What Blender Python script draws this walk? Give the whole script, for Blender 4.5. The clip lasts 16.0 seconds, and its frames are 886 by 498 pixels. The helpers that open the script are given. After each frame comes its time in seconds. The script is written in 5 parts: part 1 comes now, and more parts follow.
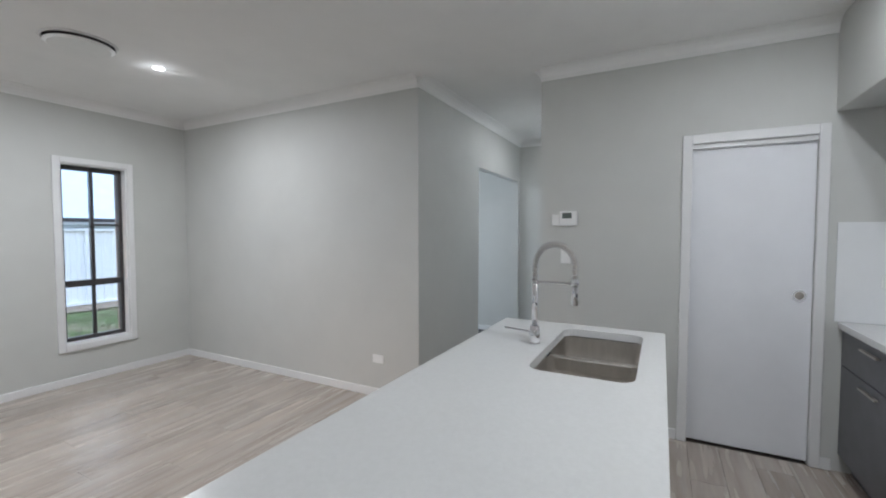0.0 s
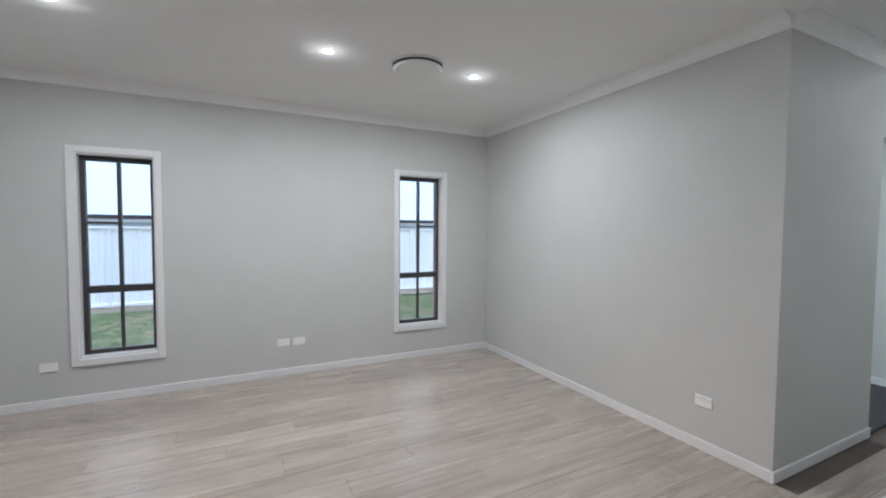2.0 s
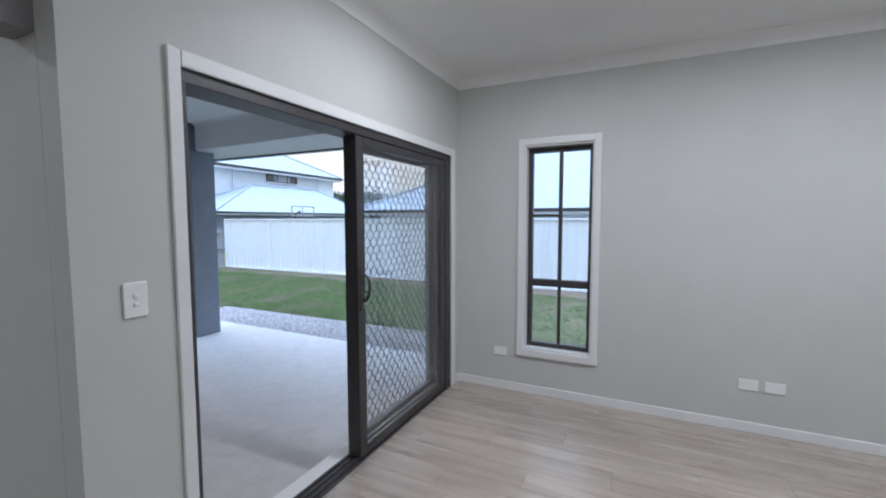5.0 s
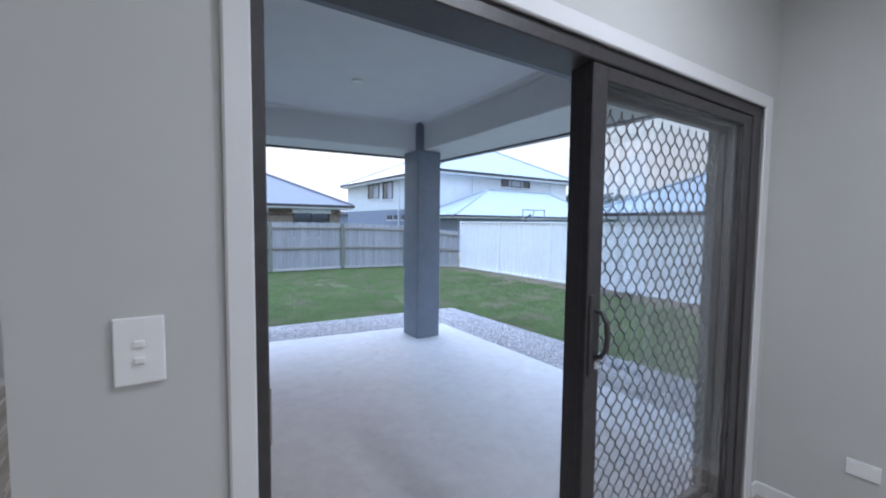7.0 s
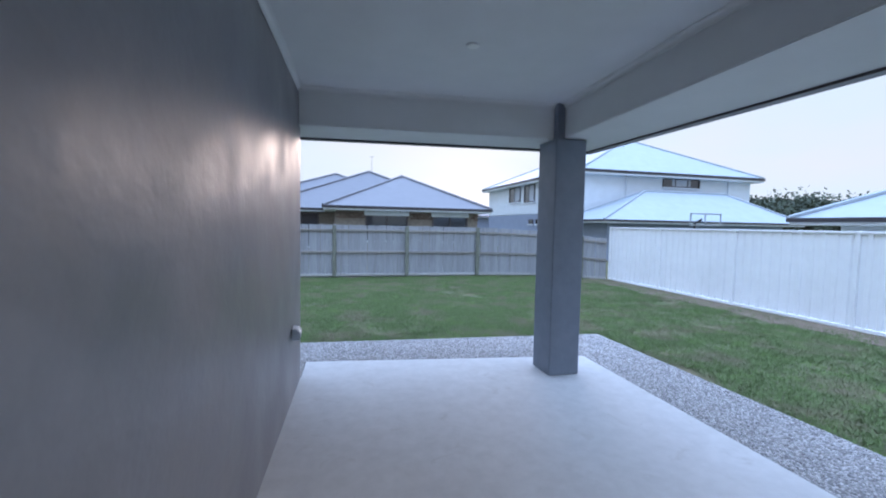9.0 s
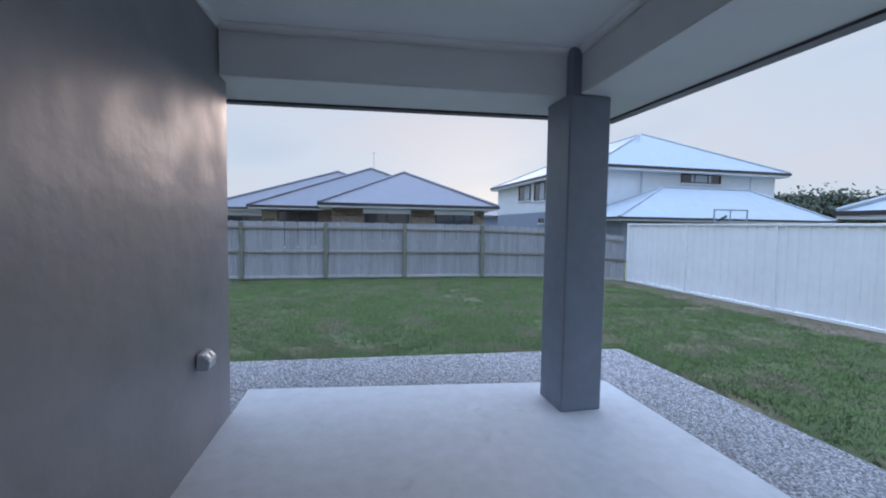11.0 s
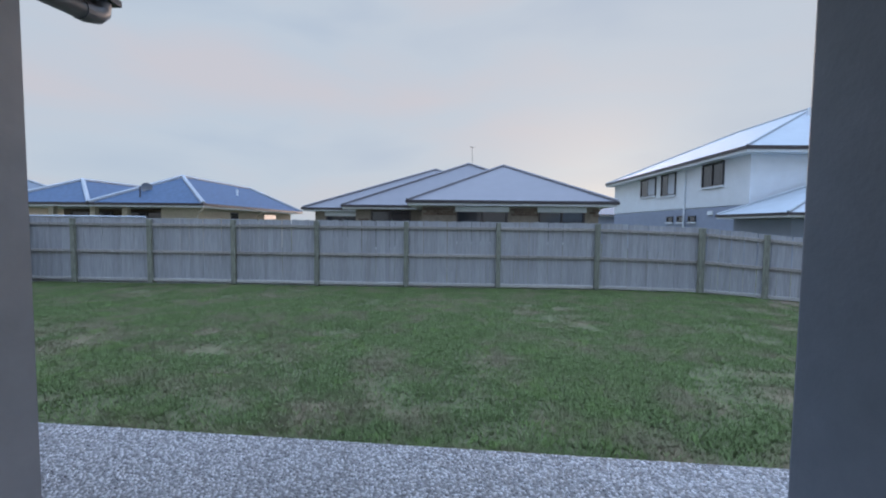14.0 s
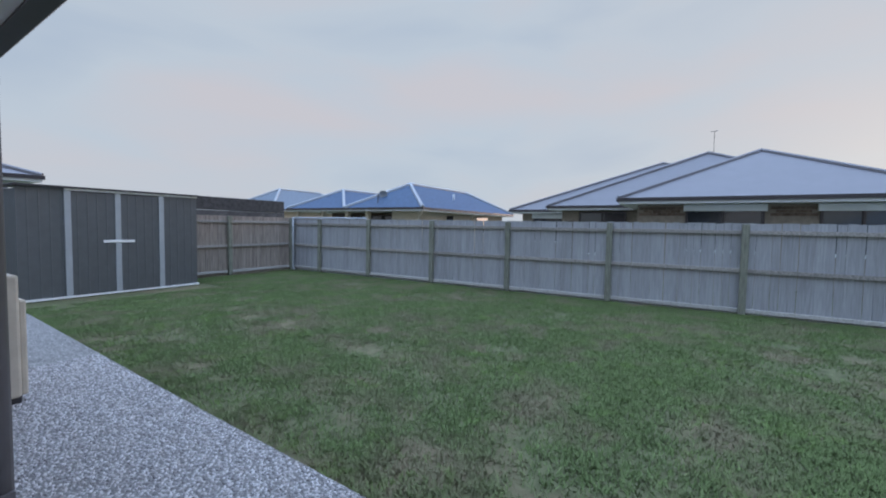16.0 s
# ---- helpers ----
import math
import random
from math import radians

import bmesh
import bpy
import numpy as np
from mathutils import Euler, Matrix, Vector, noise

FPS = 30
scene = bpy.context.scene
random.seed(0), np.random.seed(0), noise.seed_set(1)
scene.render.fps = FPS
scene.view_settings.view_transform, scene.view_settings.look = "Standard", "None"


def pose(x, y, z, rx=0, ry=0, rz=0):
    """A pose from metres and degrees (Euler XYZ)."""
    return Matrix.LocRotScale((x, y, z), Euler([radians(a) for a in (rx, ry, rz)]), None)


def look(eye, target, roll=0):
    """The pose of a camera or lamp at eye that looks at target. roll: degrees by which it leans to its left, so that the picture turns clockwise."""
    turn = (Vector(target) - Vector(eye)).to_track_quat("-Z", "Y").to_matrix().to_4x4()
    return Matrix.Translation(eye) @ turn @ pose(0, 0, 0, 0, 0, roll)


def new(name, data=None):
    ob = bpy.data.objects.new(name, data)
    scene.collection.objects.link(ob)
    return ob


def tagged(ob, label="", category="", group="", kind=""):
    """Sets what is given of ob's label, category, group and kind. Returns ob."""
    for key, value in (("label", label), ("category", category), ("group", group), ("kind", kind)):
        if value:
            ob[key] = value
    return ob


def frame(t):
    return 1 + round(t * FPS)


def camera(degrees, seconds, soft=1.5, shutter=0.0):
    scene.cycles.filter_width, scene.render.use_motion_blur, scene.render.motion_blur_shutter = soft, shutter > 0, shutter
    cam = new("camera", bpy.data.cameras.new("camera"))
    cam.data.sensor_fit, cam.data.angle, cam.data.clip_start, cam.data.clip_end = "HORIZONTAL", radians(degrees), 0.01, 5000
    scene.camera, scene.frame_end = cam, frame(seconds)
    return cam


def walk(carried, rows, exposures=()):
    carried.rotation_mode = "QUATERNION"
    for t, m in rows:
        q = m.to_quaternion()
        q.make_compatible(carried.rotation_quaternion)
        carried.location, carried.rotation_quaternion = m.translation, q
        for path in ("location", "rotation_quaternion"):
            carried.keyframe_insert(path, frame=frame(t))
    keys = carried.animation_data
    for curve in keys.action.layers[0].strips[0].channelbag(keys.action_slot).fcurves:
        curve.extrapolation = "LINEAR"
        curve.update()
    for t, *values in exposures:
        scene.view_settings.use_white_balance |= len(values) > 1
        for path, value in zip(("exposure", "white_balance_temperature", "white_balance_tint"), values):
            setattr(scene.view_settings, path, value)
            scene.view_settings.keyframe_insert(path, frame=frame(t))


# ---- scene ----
cam = camera(93.3, 16.0, soft=2.0)

PATH = [
    (0, (1.627, -4.919, 1.45), (3.398, -3.993, 1.366), 0.0),
    (0.5, (1.635, -4.772, 1.46), (3.256, -3.604, 1.38), 0.2),
    (1, (1.662, -4.667, 1.458), (3.099, -3.279, 1.378), 0.4),
    (1.5, (1.68, -4.511, 1.477), (2.862, -2.9, 1.385), 0.2),
    (2, (1.766, -4.421, 1.472), (2.66, -2.634, 1.382), 0.4),
    (2.5, (1.784, -4.342, 1.468), (2.39, -2.437, 1.382), 0.6),
    (3, (1.759, -4.268, 1.462), (2.097, -2.299, 1.364), 0.7),
    (3.5, (1.697, -4.131, 1.459), (1.788, -2.136, 1.353), 0.8),
    (4, (1.642, -3.961, 1.469), (1.48, -1.971, 1.36), 0.8),
    (4.5, (1.56, -3.71, 1.463), (1.083, -1.771, 1.348), 0.9),
    (4.7, (1.54, -3.61, 1.486), (0.902, -1.719, 1.358), 0.5),
    (7, (0.875, -2.634, 1.445), (-0.787, -1.528, 1.32), 0.6),
    (7.5, (0.665, -2.458, 1.447), (-1.111, -1.546, 1.323), 1.0),
    (8, (0.446, -2.308, 1.47), (-1.422, -1.608, 1.345), 1.0),
    (8.5, (0.227, -2.14, 1.469), (-1.692, -1.594, 1.348), 1.1),
    (9, (0.019, -2.036, 1.476), (-1.916, -1.542, 1.36), 1.1),
    (9.5, (-0.221, -1.937, 1.48), (-2.163, -1.472, 1.366), 1.0),
    (12, (-1.631, -1.216, 1.302), (-3.583, -0.794, 1.193), 0.6),
    (12.5, (-2.007, -1.113, 1.306), (-3.977, -0.784, 1.186), 0.6),
    (13, (-2.34, -1.01, 1.328), (-4.328, -0.828, 1.208), 0.6),
    (13.5, (-2.745, -0.973, 1.333), (-4.741, -0.95, 1.214), 0.8),
    (14, (-3.056, -0.881, 1.318), (-5.052, -0.940, 1.205), 0.6),
    (14.5, (-3.312, -0.708, 1.328), (-5.292, -0.962, 1.219), 0.5),
    (15, (-3.582, -0.668, 1.309), (-5.525, -1.129, 1.199), 0.8),
    (15.5, (-3.921, -0.6, 1.288), (-5.79, -1.303, 1.179), 0.8),
    (16, (-4.217, -0.603, 1.267), (-5.93, -1.631, 1.158), 1.0),
]
EXPOSURES = [(0, 1.06, 6140, 10), (2.5, 1.06, 6080, 11), (4.0, 1.03, 5980, 11), (4.5, 0.94, 5930, 11), (7.0, 0.86, 5730, 13), (8.0, 0.76, 5610, 13), (9.0, 0.53, 5600, 13), (9.5, 0.44, 5600, 13), (12.0, 0.05, 5840, 13), (13.0, 0.0, 5860, 13), (14.5, -0.02, 5950, 12), (16.0, -0.04, 5980, 12)]
walk(cam, [(t, look(eye, target, roll)) for t, eye, target, roll in PATH], EXPOSURES)

# ---- light and exposure ----
world = bpy.data.worlds.new("dusk_sky")
scene.world = world
world.use_nodes = True
wn, wl = world.node_tree.nodes, world.node_tree.links
wn.clear()


def wnode(kind, **values):
    n = wn.new(kind)
    for key, value in values.items():
        n.inputs[key].default_value = value
    return n


sky = wnode("ShaderNodeTexSky")
sky.sky_type = "NISHITA"
sky.sun_disc = False
sky.sun_elevation, sky.sun_rotation = radians(7), radians(-71)
coord = wnode("ShaderNodeTexCoord")
stretch = wnode("ShaderNodeMapping", Scale=(1.0, 1.6, 5.0), Rotation=(0.0, 0.12, 0.5))
wl.new(coord.outputs["Generated"], stretch.inputs["Vector"])
cloud = wnode("ShaderNodeTexNoise", Scale=1.25, Detail=4.0, Roughness=0.45, Distortion=0.4)
wl.new(stretch.outputs["Vector"], cloud.inputs["Vector"])
tone = wnode("ShaderNodeValToRGB")
tone.color_ramp.elements[0].position, tone.color_ramp.elements[0].color = 0.30, (0.56, 0.64, 0.715, 1)
tone.color_ramp.elements[1].position, tone.color_ramp.elements[1].color = 0.68, (0.735, 0.70, 0.695, 1)
mid = tone.color_ramp.elements.new(0.47)
mid.color = (0.655, 0.715, 0.75, 1)
wl.new(cloud.outputs["Fac"], tone.inputs["Fac"])
clear = wnode("ShaderNodeBackground", Strength=0.06)
wl.new(sky.outputs["Color"], clear.inputs["Color"])
overcast = wnode("ShaderNodeBackground", Strength=0.895)
split = wnode("ShaderNodeSeparateXYZ")
wl.new(coord.outputs["Generated"], split.inputs[0])
rise = wnode("ShaderNodeMapRange")
rise.inputs[1].default_value, rise.inputs[2].default_value = 0.46, 1.0
wl.new(split.outputs["Z"], rise.inputs[0])
zenith = wn.new("ShaderNodeMix")
zenith.data_type = "RGBA"
zenith.inputs[7].default_value = (2.5, 3.3, 4.6, 1)
wl.new(rise.outputs[0], zenith.inputs[0])
# the afterglow round the place where the sun went down
nearness = wn.new("ShaderNodeVectorMath")
nearness.operation = "DOT_PRODUCT"
nearness.inputs[1].default_value = Vector((-30, 10, 3.9)).normalized()
wl.new(coord.outputs["Generated"], nearness.inputs[0])
warmth = wnode("ShaderNodeMapRange")
for k, v in enumerate((0.72, 1.0, 0.0, 0.22)):
    warmth.inputs[1 + k].default_value = v
wl.new(nearness.outputs["Value"], warmth.inputs[0])
afterglow = wn.new("ShaderNodeMix")
afterglow.data_type = "RGBA"
afterglow.inputs[7].default_value = (0.78, 0.715, 0.665, 1)
wl.new(warmth.outputs[0], afterglow.inputs[0])
wl.new(tone.outputs["Color"], afterglow.inputs[6])
wl.new(afterglow.outputs[2], zenith.inputs[6])
wl.new(zenith.outputs[2], overcast.inputs["Color"])
blend = wnode("ShaderNodeMixShader", Fac=0.92)
wl.new(clear.outputs[0], blend.inputs[1])
wl.new(overcast.outputs[0], blend.inputs[2])
wl.new(blend.outputs[0], wnode("ShaderNodeOutputWorld").inputs["Surface"])

sun_data = bpy.data.lights.new("sun", "SUN")
sun_data.energy, sun_data.angle, sun_data.color = 1.5, radians(35), (1.0, 0.72, 0.54)
sun = new("sun", sun_data)
sun.matrix_world = look((-30, 10, 3.9), (0, 0, 0))

# area lamp added in the unseen window to brighten the carpeted room
fill_data = bpy.data.lights.new("carpet_room_fill", "AREA")
fill_data.shape, fill_data.size, fill_data.size_y, fill_data.energy, fill_data.color = "RECTANGLE", 1.9, 1.7, 22.0, (0.80, 0.90, 1.0)
room_fill = new("carpet_room_fill", fill_data)
room_fill.matrix_world = look((6.05, 0.03, 1.18), (6.05, -3.0, 1.0))
DOWNLIGHT_WATTS, CEILING_FILL_WATTS = 9.2, 0.18

# ---- materials ----


def material(name, colour, rough=0.6, metal=0.0, grain=0.08, scale=8.0, bump=0.0, bump_scale=120.0, stain=0.0, stain_colour=None,
             stain_scale=1.2, stain_edges=(0.48, 0.72), vary=0.0, stretch_by=(1, 1, 1), spec=0.5, island=False, gloss_vary=0.0, smudge=None, upright=0.0):
    """A surface with grain, larger stains, fine relief and, if asked, piece-by-piece variation."""
    m = bpy.data.materials.new(name)
    m.use_nodes = True
    nt = m.node_tree
    bsdf = nt.nodes["Principled BSDF"]
    bsdf.inputs["Roughness"].default_value, bsdf.inputs["Metallic"].default_value = rough, metal
    bsdf.inputs["Specular IOR Level"].default_value = spec

    def node(kind, **values):
        n = nt.nodes.new(kind)
        for key, value in values.items():
            n.inputs[key].default_value = value
        return n

    def mixed(a, b, fac, how="MIX"):
        n = nt.nodes.new("ShaderNodeMix")
        n.data_type, n.blend_type = "RGBA", how
        for socket, value in ((n.inputs[0], fac), (n.inputs[6], a), (n.inputs[7], b)):
            if isinstance(value, bpy.types.NodeSocket):
                nt.links.new(value, socket)
            else:
                socket.default_value = value
        return n.outputs[2]

    def ranged(value, lo, hi, to_lo, to_hi):
        n = node("ShaderNodeMapRange")
        for i, v in enumerate((lo, hi, to_lo, to_hi)):
            n.inputs[1 + i].default_value = v
        nt.links.new(value, n.inputs[0])
        return n.outputs[0]

    tc = node("ShaderNodeTexCoord")
    mp = node("ShaderNodeMapping", Scale=stretch_by)
    nt.links.new(tc.outputs["Object"], mp.inputs["Vector"])
    where = mp.outputs["Vector"]
    if vary:
        info = node("ShaderNodeObjectInfo") if not island else node("ShaderNodeNewGeometry")
        chance = info.outputs["Random"] if not island else info.outputs["Random Per Island"]
        shift = node("ShaderNodeVectorMath")
        shift.operation = "ADD"
        scatter = node("ShaderNodeCombineXYZ")
        big = node("ShaderNodeMath")
        big.operation = "MULTIPLY"
        big.inputs[1].default_value = 57.0
        nt.links.new(chance, big.inputs[0])
        for axis in range(3):
            nt.links.new(big.outputs[0], scatter.inputs[axis])
        nt.links.new(where, shift.inputs[0])
        nt.links.new(scatter.outputs[0], shift.inputs[1])
        where = shift.outputs[0]
    fine = node("ShaderNodeTexNoise", Scale=scale, Detail=6.0, Roughness=0.6)
    nt.links.new(where, fine.inputs["Vector"])
    base = (*colour, 1)
    dark = tuple(c * (1 - 2 * grain) for c in colour) + (1,)
    light = tuple(min(c * (1 + 2 * grain), 1) for c in colour) + (1,)
    out = mixed(dark, light, ranged(fine.outputs["Fac"], 0.3, 0.7, 0, 1)) if grain else None
    if vary:
        low, high = 1 - vary, 1 + vary
        tint = nt.nodes.new("ShaderNodeCombineColor")
        v = ranged(chance, 0, 1, low, high)
        for i in range(3):
            nt.links.new(v, tint.inputs[i])
        out = mixed(out if out else base, tint.outputs[0], 1.0, "MULTIPLY")
    if stain:
        patch = node("ShaderNodeTexNoise", Scale=stain_scale, Detail=4.0, Roughness=0.55, Distortion=0.3)
        nt.links.new(mp.outputs["Vector"] if island else where, patch.inputs["Vector"])
        amount = ranged(patch.outputs["Fac"], *stain_edges, 0, stain)
        out = mixed(out if out else base, (*(stain_colour or tuple(c * 0.5 for c in colour)), 1), amount)
    if smudge:
        share, tint_colour, size, lo, hi = smudge
        marks = node("ShaderNodeTexNoise", Scale=size, Detail=5.0, Roughness=0.62, Distortion=0.9)
        nt.links.new(mp.outputs["Vector"], marks.inputs["Vector"])
        out = mixed(out if out else base, (*tint_colour, 1), ranged(marks.outputs["Fac"], lo, hi, 0, share))
    if out:
        nt.links.new(out, bsdf.inputs["Base Color"])
    else:
        bsdf.inputs["Base Color"].default_value = base
    if gloss_vary:
        haze = node("ShaderNodeTexNoise", Scale=2.5, Detail=3.0)
        nt.links.new(where, haze.inputs["Vector"])
        nt.links.new(ranged(haze.outputs["Fac"], 0.3, 0.7, rough - gloss_vary, rough + gloss_vary), bsdf.inputs["Roughness"])
    if bump:
        rough_noise = node("ShaderNodeTexNoise", Scale=bump_scale, Detail=3.0)
        nt.links.new(where, rough_noise.inputs["Vector"])
        relief = node("ShaderNodeBump", Strength=bump, Distance=0.01)
        nt.links.new(rough_noise.outputs["Fac"], relief.inputs["Height"])
        nt.links.new(relief.outputs["Normal"], bsdf.inputs["Normal"])
    if upright:
        shape = node("ShaderNodeNewGeometry")
        lean = node("ShaderNodeMix")
        lean.data_type = "VECTOR"
        lean.inputs[0].default_value, lean.inputs[5].default_value = upright, (0, 0, 1)
        nt.links.new(shape.outputs["Normal"], lean.inputs[4])
        nt.links.new(lean.outputs[1], bsdf.inputs["Normal"])
    return m


def glowing(name, colour, strength):
    m = bpy.data.materials.new(name)
    m.use_nodes = True
    b = m.node_tree.nodes["Principled BSDF"]
    b.inputs["Emission Color"].default_value, b.inputs["Emission Strength"].default_value = (*colour, 1), strength
    return m


def glass_material(name, tint=(0.96, 0.98, 0.99)):
    m = bpy.data.materials.new(name)
    m.use_nodes = True
    b = m.node_tree.nodes["Principled BSDF"]
    b.inputs["Base Color"].default_value = (*tint, 1)
    b.inputs["Transmission Weight"].default_value, b.inputs["Roughness"].default_value, b.inputs["IOR"].default_value = 1.0, 0.0, 1.32
    return m


WALL = material("wall_paint", (0.552, 0.556, 0.535), 0.55, grain=0.012, scale=3, bump=0.03, bump_scale=240, spec=0.35)
CEILING = material("ceiling_paint", (0.86, 0.86, 0.85), 0.8, grain=0.01, scale=3, spec=0.2)
TRIM = material("trim_paint", (0.74, 0.74, 0.74), 0.35, grain=0.01, scale=6, bump=0.02, bump_scale=80)
DOOR = material("door_paint", (0.78, 0.79, 0.82), 0.4, grain=0.012, scale=4, bump=0.02, bump_scale=150)
PLASTIC = material("white_plastic", (0.82, 0.82, 0.81), 0.3, grain=0.01, scale=20)
ALU = material("dark_aluminium", (0.05, 0.046, 0.047), 0.45, metal=0.1, grain=0.1, scale=30, gloss_vary=0.06)
GRILLE = material("black_mesh_paint", (0.08, 0.08, 0.085), 0.45, grain=0.1, scale=30)
DARK_MATTE = material("matte_dark", (0.04, 0.039, 0.042), 0.7, grain=0.1, scale=20, spec=0.3)
GLASS = glass_material("clear_glass")
STONE = material("white_stone", (0.65, 0.655, 0.65), 0.22, grain=0.015, scale=60, stain=0.25, stain_colour=(0.62, 0.62, 0.61), stain_scale=5)
STEEL = material("brushed_steel", (0.52, 0.49, 0.45), 0.42, metal=1.0, grain=0.04, scale=8, stretch_by=(1, 5, 1), gloss_vary=0.04)
CHROME = material("chrome", (0.80, 0.80, 0.82), 0.08, metal=1.0, grain=0.02, scale=10)
CABINET = material("charcoal_laminate", (0.10, 0.10, 0.11), 0.4, grain=0.06, scale=10)
SPLASH = material("white_gloss_tile", (0.78, 0.79, 0.80), 0.12, grain=0.01, scale=5)
PLANK = material("grey_oak_plank", (0.385, 0.332, 0.288), 0.26, grain=0.11, scale=3.2, stretch_by=(0.5, 6.0, 1.0), vary=0.10, stain=0.55,
                 stain_colour=(0.475, 0.43, 0.388), stain_scale=2.0, stain_edges=(0.46, 0.62), bump=0.03, bump_scale=30, gloss_vary=0.05)
JOINT = material("floor_joint", (0.12, 0.10, 0.085), 0.8, grain=0.05)
CARPET = material("charcoal_carpet", (0.055, 0.055, 0.06), 0.95, grain=0.25, scale=180, bump=0.5, bump_scale=300)
RENDER = material("slate_render", (0.218, 0.21, 0.22), 0.45, grain=0.06, scale=5, bump=0.6, bump_scale=6.5, stain=0.4,
                  stain_colour=(0.275, 0.246, 0.226), stain_scale=1.3, gloss_vary=0.11, spec=0.9, smudge=(0.35, (0.19, 0.185, 0.195), 3.2, 0.5, 0.72))
COLUMN = material("slate_column_paint", (0.178, 0.20, 0.245), 0.5, grain=0.05, scale=6, bump=0.12, bump_scale=60, stain=0.3, stain_colour=(0.205, 0.218, 0.25), stain_scale=1.6)
SOFFIT = material("soffit_paint", (0.69, 0.70, 0.70), 0.6, grain=0.015, scale=3, bump=0.02, bump_scale=60)
DOWNPIPE = material("slate_downpipe_paint", (0.115, 0.11, 0.118), 0.35, grain=0.05, scale=12)
GUTTER = material("gutter_steel", (0.05, 0.045, 0.05), 0.35, grain=0.06, scale=12, metal=0.2)
CONCRETE = material("patio_concrete", (0.50, 0.497, 0.495), 0.75, grain=0.035, scale=9, stain=0.35, stain_colour=(0.435, 0.428, 0.42), stain_scale=0.9,
                    stain_edges=(0.5, 0.75), bump=0.10, bump_scale=90, spec=0.3, gloss_vary=0.03, smudge=(0.34, (0.37, 0.35, 0.33), 4.2, 0.62, 0.70))
BRICKW = material("outer_brick", (0.30, 0.27, 0.25), 0.8, grain=0.12, scale=12, bump=0.2, bump_scale=60)
TIMBER = material("weathered_paling", (0.315, 0.32, 0.338), 0.85, grain=0.085, scale=9, stretch_by=(5, 5, 0.5), vary=0.085, stain=0.45,
                  stain_colour=(0.20, 0.19, 0.185), stain_scale=1.8, stain_edges=(0.54, 0.76), bump=0.12, bump_scale=40)
POST = material("weathered_post", (0.20, 0.205, 0.165), 0.85, grain=0.2, scale=8, stretch_by=(5, 5, 0.6), vary=0.12, bump=0.25, bump_scale=40)
RAIL = material("weathered_rail", (0.29, 0.27, 0.25), 0.85, grain=0.2, scale=8, stretch_by=(5, 0.5, 5), vary=0.12, bump=0.25, bump_scale=40)
PLINTH = material("pale_bottom_rail", (0.40, 0.385, 0.365), 0.85, grain=0.14, scale=8, stretch_by=(5, 0.5, 5), vary=0.10, bump=0.2, bump_scale=40)
BROWN_TIMBER = material("brown_paling", (0.27, 0.228, 0.20), 0.85, grain=0.18, scale=9, stretch_by=(5, 5, 0.5), vary=0.13, bump=0.25, bump_scale=40)
WHITE_STEEL = material("white_fence_steel", (0.84, 0.85, 0.86), 0.4, grain=0.015, scale=4, stain=0.15, stain_colour=(0.62, 0.62, 0.6), stain_scale=1.0)
SHED = material("charcoal_shed_steel", (0.10, 0.104, 0.108), 0.42, grain=0.05, scale=6)
SHED_TRIM = material("pale_shed_trim", (0.36, 0.38, 0.40), 0.4, grain=0.04, scale=6)
ROOF_GREY = material("grey_roof_steel", (0.175, 0.172, 0.19), 0.55, metal=0.0, grain=0.02, scale=2)
ROOF_PALE = material("pale_roof_steel", (0.345, 0.385, 0.42), 0.5, metal=0.0, grain=0.03, scale=2)
ROOF_BLUE = material("blue_roof_tile", (0.05, 0.088, 0.16), 0.75, grain=0.1, scale=6)
ROOF_SLATE = material("blue_grey_roof_tile", (0.13, 0.16, 0.20), 0.7, grain=0.06, scale=6)
RIDGE_PALE = material("pale_ridge_cap", (0.33, 0.36, 0.40), 0.5, grain=0.05, scale=6)
BRICK_BROWN = material("brown_brick", (0.15, 0.112, 0.09), 0.85, grain=0.2, scale=14, vary=0.25, bump=0.2, bump_scale=60)
MORTAR = material("mortar", (0.25, 0.22, 0.19), 0.9, grain=0.1)
CREAM = material("cream_wall", (0.50, 0.45, 0.37), 0.8, grain=0.05)
CLAD_WHITE = material("white_cladding", (0.70, 0.75, 0.80), 0.55, grain=0.02, scale=2)
CLAD_GREY = material("grey_cladding", (0.25, 0.29, 0.38), 0.6, grain=0.03, scale=2)
DARK_GLASS = material("dark_window_glass", (0.03, 0.035, 0.045), 0.06, grain=0.05, spec=0.8)
BLIND = material("pale_blind", (0.42, 0.46, 0.52), 0.5, grain=0.03)
GRASS = material("grass_blade", (0.122, 0.162, 0.062), 0.9, grain=0.2, scale=5, vary=0.2, island=True, stain=0.85, stain_colour=(0.188, 0.166, 0.102), stain_scale=1.5,
                 stain_edges=(0.46, 0.66), spec=0.08, smudge=(0.6, (0.138, 0.212, 0.056), 3.0, 0.53, 0.66), upright=0.8)
LEAF = material("tree_leaf", (0.075, 0.09, 0.06), 0.8, grain=0.2, scale=2, vary=0.4, island=True)
BARK = material("bark", (0.09, 0.075, 0.06), 0.9, grain=0.2, scale=8)
LAWN = material("lawn_soil", (0.112, 0.118, 0.064), 0.95, spec=0.05, grain=0.16, scale=9, bump=0.12, bump_scale=40, stain=0.8, stain_colour=(0.172, 0.138, 0.090),
                stain_scale=1.5, stain_edges=(0.48, 0.64))
